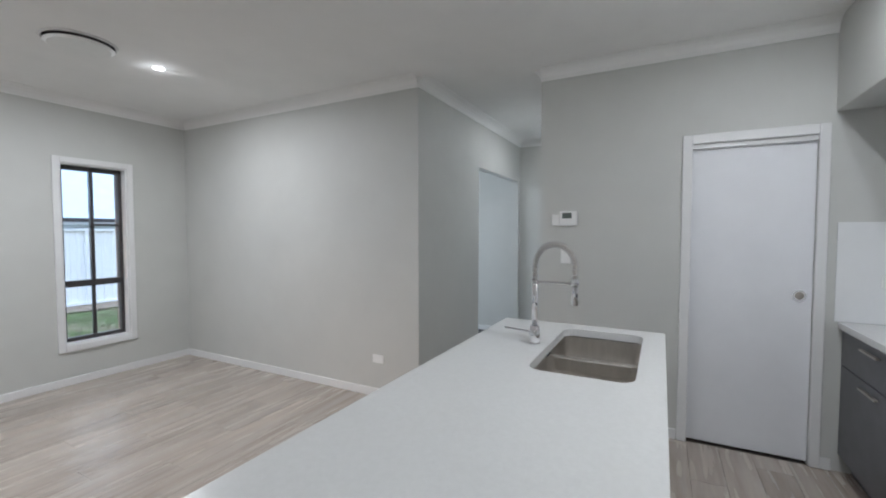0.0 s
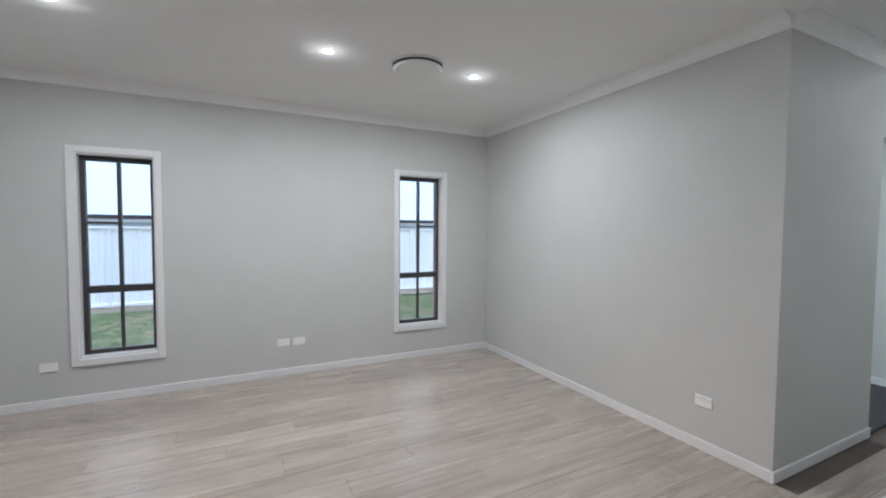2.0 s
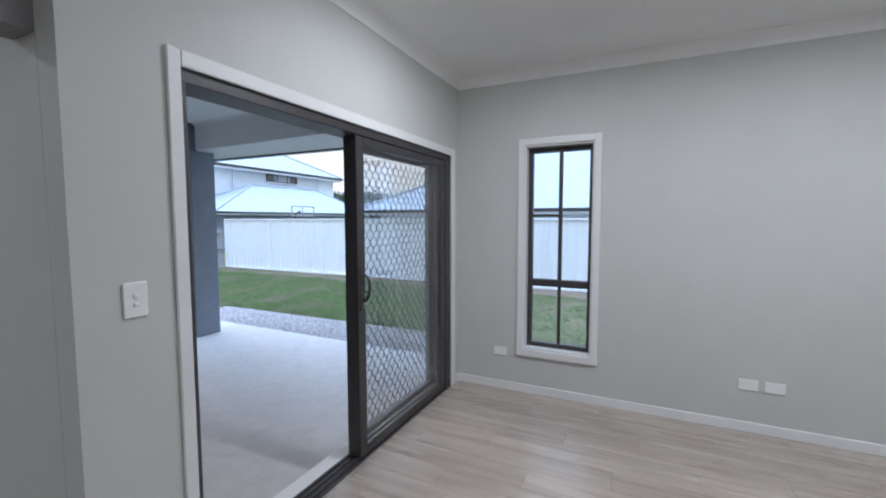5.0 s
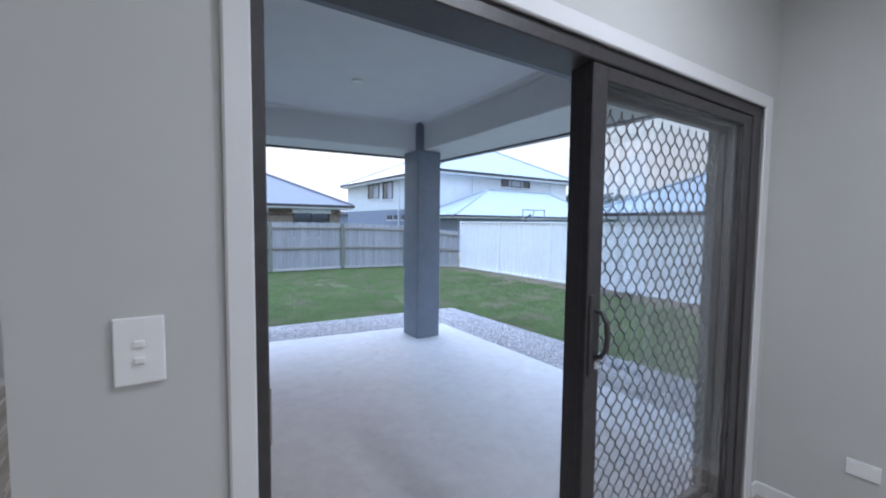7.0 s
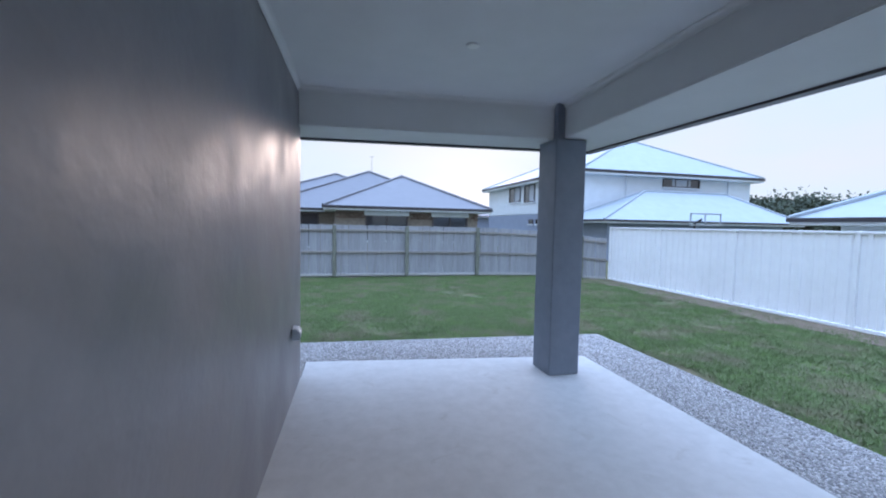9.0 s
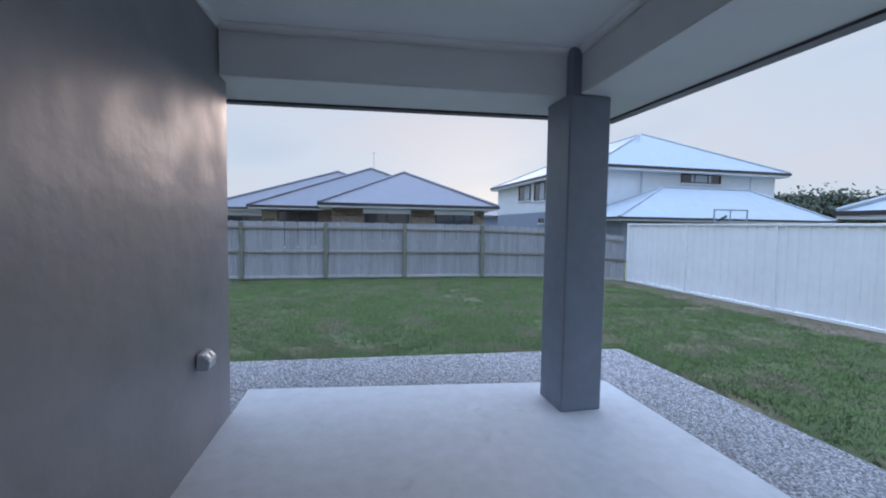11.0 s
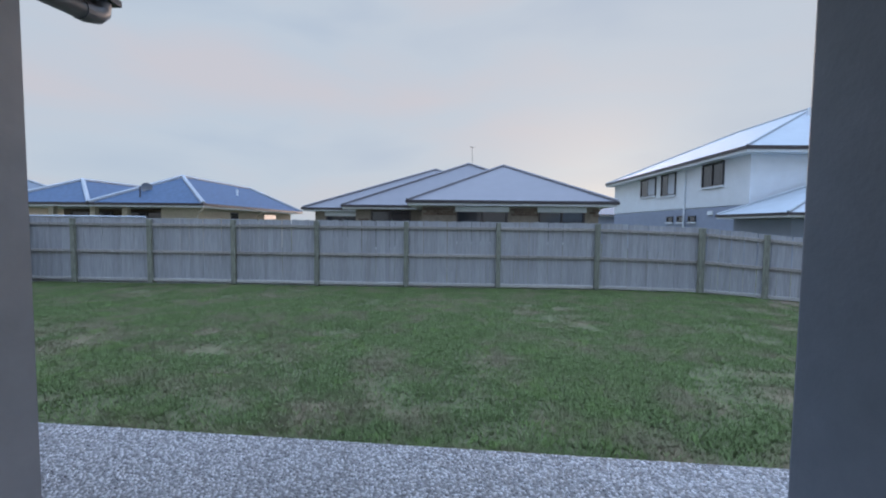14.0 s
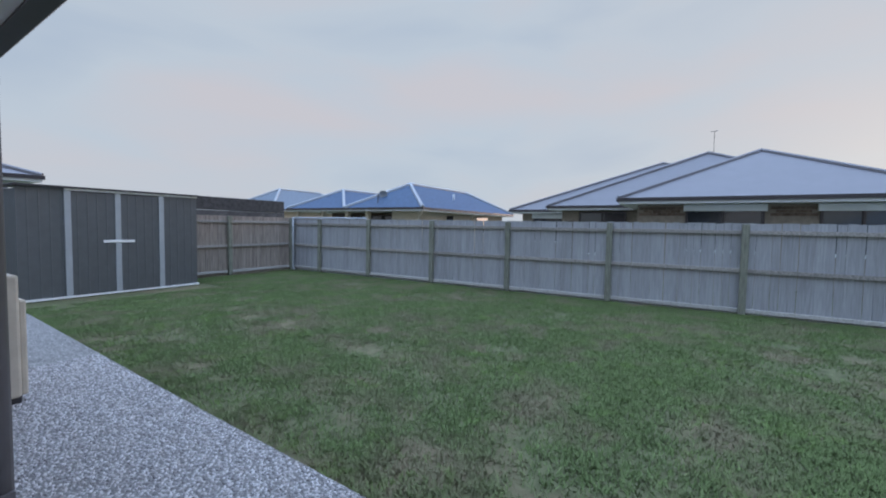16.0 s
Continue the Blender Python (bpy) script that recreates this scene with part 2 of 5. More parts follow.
EARTH = material("bare_earth", (0.215, 0.165, 0.125), 0.95, spec=0.05, grain=0.16, scale=14, bump=0.3, bump_scale=60, stain=0.5, stain_colour=(0.15, 0.128, 0.085), stain_scale=3.0)
PEBBLE = material("river_pebble", (0.36, 0.345, 0.345), 0.55, grain=0.10, scale=60, vary=0.56, island=True, smudge=(0.4, (0.40, 0.355, 0.32), 9.0, 0.5, 0.7))
LED = glowing("led_disc", (1.0, 0.98, 0.95), 7.0)
LCD = material("lcd_screen", (0.12, 0.14, 0.13), 0.2, grain=0.03)
GAP_SHADE = material("gap_shade", (0.02, 0.02, 0.02), 0.8, grain=0.05)
BLACK_TIMBER = material("dark_sleeper", (0.07, 0.068, 0.07), 0.85, grain=0.25, scale=10, vary=0.25, bump=0.3, bump_scale=40)


def aggregate_material():
    """Exposed pebbles in cement: cells of mixed greys with relief."""
    m = bpy.data.materials.new("exposed_aggregate")
    m.use_nodes = True
    nt = m.node_tree
    b = nt.nodes["Principled BSDF"]
    b.inputs["Roughness"].default_value = 0.6
    tc = nt.nodes.new("ShaderNodeTexCoord")
    cells = nt.nodes.new("ShaderNodeTexVoronoi")
    cells.inputs["Scale"].default_value = 50.0
    nt.links.new(tc.outputs["Object"], cells.inputs["Vector"])
    grey = nt.nodes.new("ShaderNodeSeparateColor")
    nt.links.new(cells.outputs["Color"], grey.inputs[0])
    ramp = nt.nodes.new("ShaderNodeValToRGB")
    e = ramp.color_ramp.elements
    e[0].position, e[0].color = 0.0, (0.05, 0.05, 0.052, 1)
    e[1].position, e[1].color = 1.0, (0.52, 0.50, 0.48, 1)
    k = e.new(0.5)
    k.color = (0.28, 0.265, 0.255, 1)
    nt.links.new(grey.outputs[0], ramp.inputs[0])
    edge = nt.nodes.new("ShaderNodeMapRange")
    edge.inputs[1].default_value, edge.inputs[2].default_value = 0.25, 0.62
    nt.links.new(cells.outputs["Distance"], edge.inputs[0])
    mix = nt.nodes.new("ShaderNodeMix")
    mix.data_type = "RGBA"
    nt.links.new(edge.outputs[0], mix.inputs[0])
    nt.links.new(ramp.outputs[0], mix.inputs[6])
    mix.inputs[7].default_value = (0.15, 0.145, 0.14, 1)
    nt.links.new(mix.outputs[2], b.inputs["Base Color"])
    relief = nt.nodes.new("ShaderNodeBump")
    relief.invert = True
    relief.inputs["Strength"].default_value, relief.inputs["Distance"].default_value = 0.7, 0.006
    nt.links.new(cells.outputs["Distance"], relief.inputs["Height"])
    nt.links.new(relief.outputs[0], b.inputs["Normal"])
    return m


AGGREGATE = aggregate_material()


def insect_mesh():
    """Fine dark fly mesh: mostly see-through, its threads too fine to tell apart."""
    m = bpy.data.materials.new("fly_mesh")
    m.use_nodes = True
    nt = m.node_tree
    threads = nt.nodes["Principled BSDF"]
    threads.inputs["Base Color"].default_value, threads.inputs["Roughness"].default_value = (0.05, 0.05, 0.055, 1), 0.6
    holes = nt.nodes.new("ShaderNodeBsdfTransparent")
    weave = nt.nodes.new("ShaderNodeMixShader")
    weave.inputs[0].default_value = 0.17
    nt.links.new(holes.outputs[0], weave.inputs[1])
    nt.links.new(threads.outputs[0], weave.inputs[2])
    nt.links.new(weave.outputs[0], nt.nodes["Material Output"].inputs["Surface"])
    return m


FLY_MESH = insect_mesh()

# ---- building helpers ----


def box(bm, x0, x1, y0, y1, z0, z1, bevel=0.0, segments=1):
    x0, x1, y0, y1, z0, z1 = min(x0, x1), max(x0, x1), min(y0, y1), max(y0, y1), min(z0, z1), max(z0, z1)
    made = bmesh.ops.create_cube(bm, size=1.0, matrix=Matrix.LocRotScale(((x0 + x1) / 2, (y0 + y1) / 2, (z0 + z1) / 2), None, (x1 - x0, y1 - y0, z1 - z0)))
    if bevel:
        edges = list({e for v in made["verts"] for e in v.link_edges})
        bmesh.ops.bevel(bm, geom=edges, offset=bevel, segments=segments, affect="EDGES", profile=0.5)
    return bm


def boxed(x0, x1, y0, y1, z0, z1, bevel=0.0, segments=1):
    return box(bmesh.new(), x0, x1, y0, y1, z0, z1, bevel, segments)


def prism(corners, z0, z1, bm=None):
    """An upright prism over plan corners (anticlockwise)."""
    bm = bm or bmesh.new()
    low = [bm.verts.new((x, y, z0)) for x, y in corners]
    high = [bm.verts.new((x, y, z1)) for x, y in corners]
    bm.faces.new(low[::-1])
    bm.faces.new(high)
    n = len(corners)
    for i in range(n):
        bm.faces.new((low[i], low[(i + 1) % n], high[(i + 1) % n], high[i]))
    return bm


def rod(bm, a, b, r, sides=12, r2=None):
    a, b = Vector(a), Vector(b)
    turn = (b - a).to_track_quat("Z", "Y").to_matrix().to_4x4()
    bmesh.ops.create_cone(bm, cap_ends=True, segments=sides, radius1=r, radius2=r if r2 is None else r2, depth=(b - a).length, matrix=Matrix.Translation((a + b) / 2) @ turn)
    return bm


def tube(bm, path, r, sides=10):
    """A pipe along a line of points."""
    rings = []
    pts = [Vector(p) for p in path]
    side = None
    for i, p in enumerate(pts):
        way = (pts[min(i + 1, len(pts) - 1)] - pts[max(i - 1, 0)]).normalized()
        if side is None:
            side = way.orthogonal().normalized()
        side = (side - way * side.dot(way)).normalized()
        up = way.cross(side)
        rings.append([bm.verts.new(p + r * (math.cos(2 * math.pi * k / sides) * side + math.sin(2 * math.pi * k / sides) * up)) for k in range(sides)])
    for a, b in zip(rings, rings[1:]):
        for k in range(sides):
            bm.faces.new((a[k], a[(k + 1) % sides], b[(k + 1) % sides], b[k]))
    bm.faces.new(rings[0][::-1])
    bm.faces.new(rings[-1])
    return bm


def mesh_of(name, bm, mat):
    bmesh.ops.recalc_face_normals(bm, faces=bm.faces)
    data = bpy.data.meshes.new(name)
    bm.to_mesh(data)
    bm.free()
    data.materials.append(mat)
    return data


def part(name, bm, mat, parent=None, label="", smooth=False):
    ob = new(name, mesh_of(name, bm, mat))
    if smooth:
        for p in ob.data.polygons:
            p.use_smooth = True
    if parent is not None:
        ob.parent = parent
    return tagged(ob, label)


def structure(name, bm, mat, label, category, smooth=False):
    return tagged(part(name, bm, mat, None, "", smooth), label, category, "", "structure")


def thing(name, label, category, group="", at=(0, 0, 0), rz=0.0):
    ob = new(name)
    ob.empty_display_size = 0.1
    ob.matrix_basis = pose(*at, 0, 0, rz)
    return tagged(ob, label, category, group)


def pierced(u0, u1, z0, z1, holes, place):
    """A wall face grid with holes (u0, u1, z0, z1) carried into space by place(u, z, side)."""
    us = sorted({u0, u1, *(h[0] for h in holes), *(h[1] for h in holes)})
    zs = sorted({z0, z1, *(h[2] for h in holes), *(h[3] for h in holes)})
    bm, spots = bmesh.new(), {}

    def vert(i, j, s):
        if (i, j, s) not in spots:
            spots[i, j, s] = bm.verts.new(place(us[i], zs[j], s))
        return spots[i, j, s]

    solid = {}
    for i in range(len(us) - 1):
        for j in range(len(zs) - 1):
            u, z = (us[i] + us[i + 1]) / 2, (zs[j] + zs[j + 1]) / 2
            solid[i, j] = not any(h[0] < u < h[1] and h[2] < z < h[3] for h in holes)
    for (i, j), full in solid.items():
        if not full:
            continue
        for s in (0, 1):
            bm.faces.new([vert(i, j, s), vert(i + 1, j, s), vert(i + 1, j + 1, s), vert(i, j + 1, s)])
        for (di, dj), (a, b) in {(-1, 0): ((0, 0), (0, 1)), (1, 0): ((1, 0), (1, 1)), (0, -1): ((0, 0), (1, 0)), (0, 1): ((0, 1), (1, 1))}.items():
            if not solid.get((i + di, j + dj), False):
                bm.faces.new([vert(i + a[0], j + a[1], 0), vert(i + b[0], j + b[1], 0), vert(i + b[0], j + b[1], 1), vert(i + a[0], j + a[1], 1)])
    return bm


def wall_along_x(x0, x1, ya, yb, z0, z1, holes=()):
    return pierced(x0, x1, z0, z1, holes, lambda u, z, s: (u, yb if s else ya, z))


def wall_along_y(y0, y1, xa, xb, z0, z1, holes=()):
    return pierced(y0, y1, z0, z1, holes, lambda u, z, s: (xb if s else xa, u, z))


def cove(bm, a, b, inward, z=2.70, size=0.085):
    """A cove cornice between two plan points; inward points into the room."""
    a, b, n = Vector((*a, 0)), Vector((*b, 0)), Vector((*inward, 0))
    profile = [(0.0, -size), (0.006, -size)]
    profile += [(0.006 + (size - 0.006) * (1 - math.cos(t)), -size + (size - 0.004) * math.sin(t)) for t in (0.35, 0.7, 1.05, 1.4)]
    profile += [(size, -0.004), (size, 0.0), (0.0, 0.0)]
    ends = [[bm.verts.new(p + n * d + Vector((0, 0, z + h))) for d, h in profile] for p in (a, b)]
    k = len(profile)
    for i in range(k):
        bm.faces.new((ends[0][i], ends[0][(i + 1) % k], ends[1][(i + 1) % k], ends[1][i]))
    bm.faces.new(ends[0][::-1])
    bm.faces.new(ends[1])
    return bm

# ---- the house: plan numbers ----
EAST, CEIL = 4.575, 2.70          # living room's east wall, ceiling height
PART_Y = -3.15                    # partition face towards the hall
PANTRY_X, HALL_END = 4.923, 7.33
BACK_Y, WEST_X = -6.45, -4.25     # plain closing walls
SLAB_Z, PATH_Z, LAWN_Z = -0.15, -0.16, -0.215
WINDOWS = [(0.553, 1.207, 0), (3.364, 4.020, 1)]
WIN_Z0, WIN_Z1 = 0.32, 2.143
DOOR_Y0, DOOR_Y1, DOOR_Z = -2.495, -0.155, 2.03
WING_Y = -2.395                    # patio face of the wing


def slant(x, y, by=0.075):
    """Skews the western edges of the house to fit the camera's view."""
    return (x + by * y, y)


win_holes = [(a + 0.055, b - 0.055, WIN_Z0 + 0.06, WIN_Z1 - 0.055) for a, b, _ in WINDOWS]
bed_hole = (5.0, 7.1, 0.25, 2.1)

# walls
structure("wall_north", wall_along_x(0.0, 7.43, 0.0, 0.11, 0.0, CEIL, win_holes + [bed_hole]), WALL, "light grey painted plaster wall with two tall narrow windows", "wall")
structure("wall_north_outer", wall_along_x(-0.25, 7.55, 0.115, 0.25, -0.3, 2.42, win_holes + [bed_hole]), BRICKW, "outer masonry leaf of the north wall", "wall")
structure("wall_door", wall_along_y(-2.84, 0.0, 0.0, -0.11, 0.0, CEIL, [(DOOR_Y0, DOOR_Y1, -1, DOOR_Z)]), WALL, "light grey plaster wall round the sliding door", "wall")
structure("wall_door_outer", wall_along_y(-2.62, 0.113, -0.115, -0.25, -0.3, 2.78, [(-3.5, DOOR_Y1, -1, DOOR_Z)]), RENDER, "slate rendered outer wall round the sliding door", "wall")
structure("wall_east", wall_along_y(PART_Y, 0.0, EAST, EAST + 0.10, 0.0, CEIL), WALL, "light grey painted plaster side wall", "wall")
structure("wall_hall", wall_along_x(EAST + 0.10, HALL_END, PART_Y, PART_Y + 0.10, 0.0, CEIL, [(5.85, 7.255, -1, 2.145)]), WALL, "light grey hall wall with a square opening", "wall")
structure("wall_hall_end", wall_along_y(-4.166, 0.0, HALL_END, HALL_END + 0.10, 0.0, CEIL), WALL, "light grey wall closing the hall", "wall")
structure("wall_hall_south", wall_along_x(PANTRY_X + 0.10, HALL_END, -4.066, -4.166, 0.0, CEIL), WALL, "light grey hall wall beside the pantry", "wall")
structure("wall_pantry", wall_along_y(BACK_Y, -4.066, PANTRY_X, PANTRY_X + 0.10, 0.0, CEIL, [(-5.75, -5.09, -1, 2.035)]), WALL, "light grey kitchen wall with the pantry door", "wall")
structure("wall_pantry_back", wall_along_y(-6.3, -4.3, 5.9, 6.0, 0.0, CEIL), WALL, "plain wall behind the pantry door", "wall")
structure("wall_south", wall_along_x(WEST_X - 0.4, 6.0, BACK_Y, BACK_Y - 0.25, -0.3, CEIL), WALL, "plain light grey wall behind the kitchen", "wall")
structure("wall_wing_inner", wall_along_x(WEST_X, -0.113, -2.84, -2.74, 0.0, CEIL), WALL, "light grey wall of the neighbouring room", "wall")
structure("wall_wing_west", wall_along_y(BACK_Y, -2.84, -4.15, -4.24, 0.0, CEIL), WALL, "light grey end wall of the neighbouring room", "wall")
bm = prism([(-4.50, WING_Y), (-4.50, -2.73), (-0.115, -2.73), (-0.115, -2.60)], -0.3, 2.78)
structure("wall_patio", bm, RENDER, "slate grey rendered patio wall with a soft sheen", "wall")
bm = prism([(-4.50, -2.733), slant(-4.33, -6.7), (slant(-4.33, -6.7)[0] + 0.22, -6.7), (-4.28, -2.733)], -0.3, 2.42)
structure("wall_west", bm, RENDER, "slate grey rendered outer wall of the wing", "wall")

# ceilings
bm = boxed(-0.11, 7.43, BACK_Y, 0.11, CEIL, CEIL + 0.12)
box(bm, WEST_X - 0.3, -0.11, BACK_Y, -2.74, CEIL, CEIL + 0.12)
structure("ceiling", bm, CEILING, "flat white painted plaster ceiling", "ceiling")
bm = bmesh.new()
for a, b, n in (((0, 0), (EAST, 0), (0, -1)), ((0, -2.84), (0, 0), (1, 0)), ((EAST, PART_Y), (EAST, 0), (-1, 0)), ((EAST, PART_Y), (HALL_END, PART_Y), (0, -1)),
                ((HALL_END, -4.066), (HALL_END, PART_Y), (-1, 0)), ((PANTRY_X, -4.066), (HALL_END, -4.066), (0, 1)), ((PANTRY_X, -5.82), (PANTRY_X, -4.066), (-1, 0)),
                ((-4.15, -2.84), (0, -2.84), (0, -1)), ((-4.15, BACK_Y), (-4.15, -2.84), (1, 0))):
    cove(bm, a, b, n)
structure("cornice", bm, CEILING, "white cove cornice round the ceiling", "cornice")

# skirting, each run a board of its own in one trim object
bm = bmesh.new()
S, SH = 0.014, 0.072
for x0, x1, y0, y1 in ((0.0, EAST, -S, 0), (EAST - S, EAST, PART_Y, -S), (EAST - S, 5.85, PART_Y - S, PART_Y), (HALL_END - S, HALL_END, -4.066, PART_Y - S),
                       (7.255, HALL_END - S, PART_Y - S, PART_Y), (PANTRY_X - S, PANTRY_X, -5.03, -4.066), (PANTRY_X - S, PANTRY_X, -5.855, -5.80),
                       (0, S, -2.84, -2.56), (-4.15, S, -2.84 - S, -2.84), (-4.15, -4.15 + S, BACK_Y, -2.84 - S), (0, S, -0.07, -S), (PANTRY_X, HALL_END - S, -4.066, -4.066 + S),
                       (EAST + 0.10, HALL_END, -0.016, -0.002), (HALL_END - S, HALL_END, PART_Y + 0.1, -0.016)):
    box(bm, x0, x1, y0, y1, 0.0, SH, 0.003)
structure("baseboard", bm, TRIM, "low white painted skirting boards", "baseboard")

# patio ceiling, beams, eave and gutter
west_in = (-4.33, WING_Y)
bm = prism([(-4.32, WING_Y - 0.004), (-0.25, -2.62), (-0.25, 0.10), (-4.12, 0.31)], 2.78, 2.84)
structure("ceiling_patio", bm, SOFFIT, "pale patio ceiling lining", "ceiling")
bm = prism([(-4.10, 0.31), (-0.252, 0.10), (-0.252, 0.62), (-4.45, 0.66)], 2.43, 2.92)
structure("beam_north", bm, SOFFIT, "pale boxed beam along the patio edge", "beam")
bm = prism([west_in, (-4.102, 0.308), (-4.452, 0.658), (-4.72, WING_Y)], 2.43, 2.92)
structure("beam_west", bm, SOFFIT, "pale boxed beam over the patio column", "beam")
bm = bmesh.new()
for a, b, inward in (((-4.32, WING_Y), (-4.095, 0.305), (1, -0.09)), ((-4.1, 0.305), (-0.25, 0.095), (-0.055, -1)), ((-4.3, WING_Y - 0.004), (-0.26, -2.595), (0.05, 1))):
    cove(bm, a, b, inward, 2.779, 0.045)
structure("trim_patio", bm, SOFFIT, "small white cornice under the patio ceiling", "trim")
west_eave = lambda y: -4.745 + 0.092 * y if y > -2.6 else -4.984 + 0.05 * (y + 2.6)
bm = prism([(-4.334, WING_Y), (west_eave(WING_Y), WING_Y), (west_eave(0.95), 1.0), (7.6, 1.0), (7.6, 0.255), (-0.26, 0.255), (-0.26, 0.103), (-4.106, 0.314)], 2.42, 2.428)
structure("soffit_eave", bm, SOFFIT, "pale eave lining outside the beams", "soffit")
bm = prism([(-4.5, WING_Y - 0.002), (west_eave(WING_Y), WING_Y - 0.002), (west_eave(-6.9), -6.9), (-4.7, -6.9)], 2.42, 2.428)
structure("soffit_west", bm, SOFFIT, "pale eave lining along the wing", "soffit")


def gutter_run(name, a, b, out):
    """A quad gutter with its fascia along the eave."""
    bm = bmesh.new()
    a, b, n = Vector((*a, 0)), Vector((*b, 0)), Vector((*out, 0))
    profile = [(-0.02, 2.40), (0.09, 2.405), (0.105, 2.42), (0.105, 2.53), (0.118, 2.54), (0.118, 2.555), (-0.02, 2.555)]
    ends = [[bm.verts.new(p + n * d + Vector((0, 0, h))) for d, h in profile] for p in (a, b)]
    k = len(profile)
    for i in range(k):
        bm.faces.new((ends[0][i], ends[0][(i + 1) % k], ends[1][(i + 1) % k], ends[1][i]))
    bm.faces.new(ends[0][::-1])
    bm.faces.new(ends[1])
    return structure(name, bm, GUTTER, "dark steel gutter along the eave", "gutter")


gutter_run("gutter_north", (west_eave(1.0) - 0.1, 1.0), (7.6, 1.0), (0, 1))
gutter_run("gutter_west_patio", (west_eave(-2.6), -2.6), (west_eave(1.0), 1.0), (-1, 0))
gutter_run("gutter_west", (west_eave(-6.9), -6.9), (west_eave(-2.603), -2.603), (-1, 0))


bm = bmesh.new()
low = [bm.verts.new(p) for p in ((west_eave(-6.9), -6.95, 2.56), (7.65, -6.95, 2.56), (7.65, 1.05, 2.56), (west_eave(1.0), 1.05, 2.56))]
top = [bm.verts.new(p) for p in ((-1.0, -2.95, 4.1), (3.7, -2.95, 4.1))]
for f in ((low[0], low[1], top[1], top[0]), (low[1], low[2], top[1]), (low[2], low[3], top[0], top[1]), (low[3], low[0], top[0])):
    bm.faces.new(f)
structure("roof_house", bm, ROOF_GREY, "grey steel hip roof over the house", "roof")

# column
column = thing("patio_column", "square slate painted patio column on the concrete slab", "column", at=(-4.215, 0.385, SLAB_Z))
part("shaft", boxed(-0.195, 0.195, -0.175, 0.185, 0.0, 2.565, 0.012, 2), COLUMN, column)
part("neck", boxed(0.09, 0.185, -0.165, -0.05, 2.567, 2.928, 0.004), COLUMN, column)

# floor base, patio slab, path, ground
bm = boxed(-0.02, 7.4, BACK_Y, 0.0, -0.3, -0.012)
box(bm, -4.4, -0.02, BACK_Y, -2.75, -0.3, -0.012)
floor = structure("floor", bm, JOINT, "floor of long grey oak-look planks", "floor")
structure("floor_carpet", boxed(EAST + 0.1, HALL_END, PART_Y + 0.02, 0.0, -0.012, 0.006), CARPET, "charcoal carpet in the next room", "carpet")
bm = prism([(-5.02, -2.38), (-4.49, -2.38), (-4.46, -2.60), (-0.05, -2.70), (-0.05, 0.93), (-4.60, 1.01)], -0.35, SLAB_Z)
bmesh.ops.bevel(bm, geom=[e for e in bm.edges if all(v.co.z > -0.2 for v in e.verts)], offset=0.008, segments=2, affect="EDGES")
structure("pavement_patio", bm, CONCRETE, "pale broom-finished concrete patio slab with faint stains", "patio")
bm = prism([(-4.61, 1.018), (-0.04, 0.937), (8.0, 0.867), (8.0, 1.87), (-5.57, 1.87), (-6.0, -4.44), (-6.45, -10.5), (-4.9, -10.5), (-4.55, -2.735), (-4.495, -2.387), (-5.03, -2.387)], -0.35, PATH_Z)
structure("pavement_path", bm, AGGREGATE, "exposed pebble aggregate path round the patio", "path")

# ---- windows and doors ----


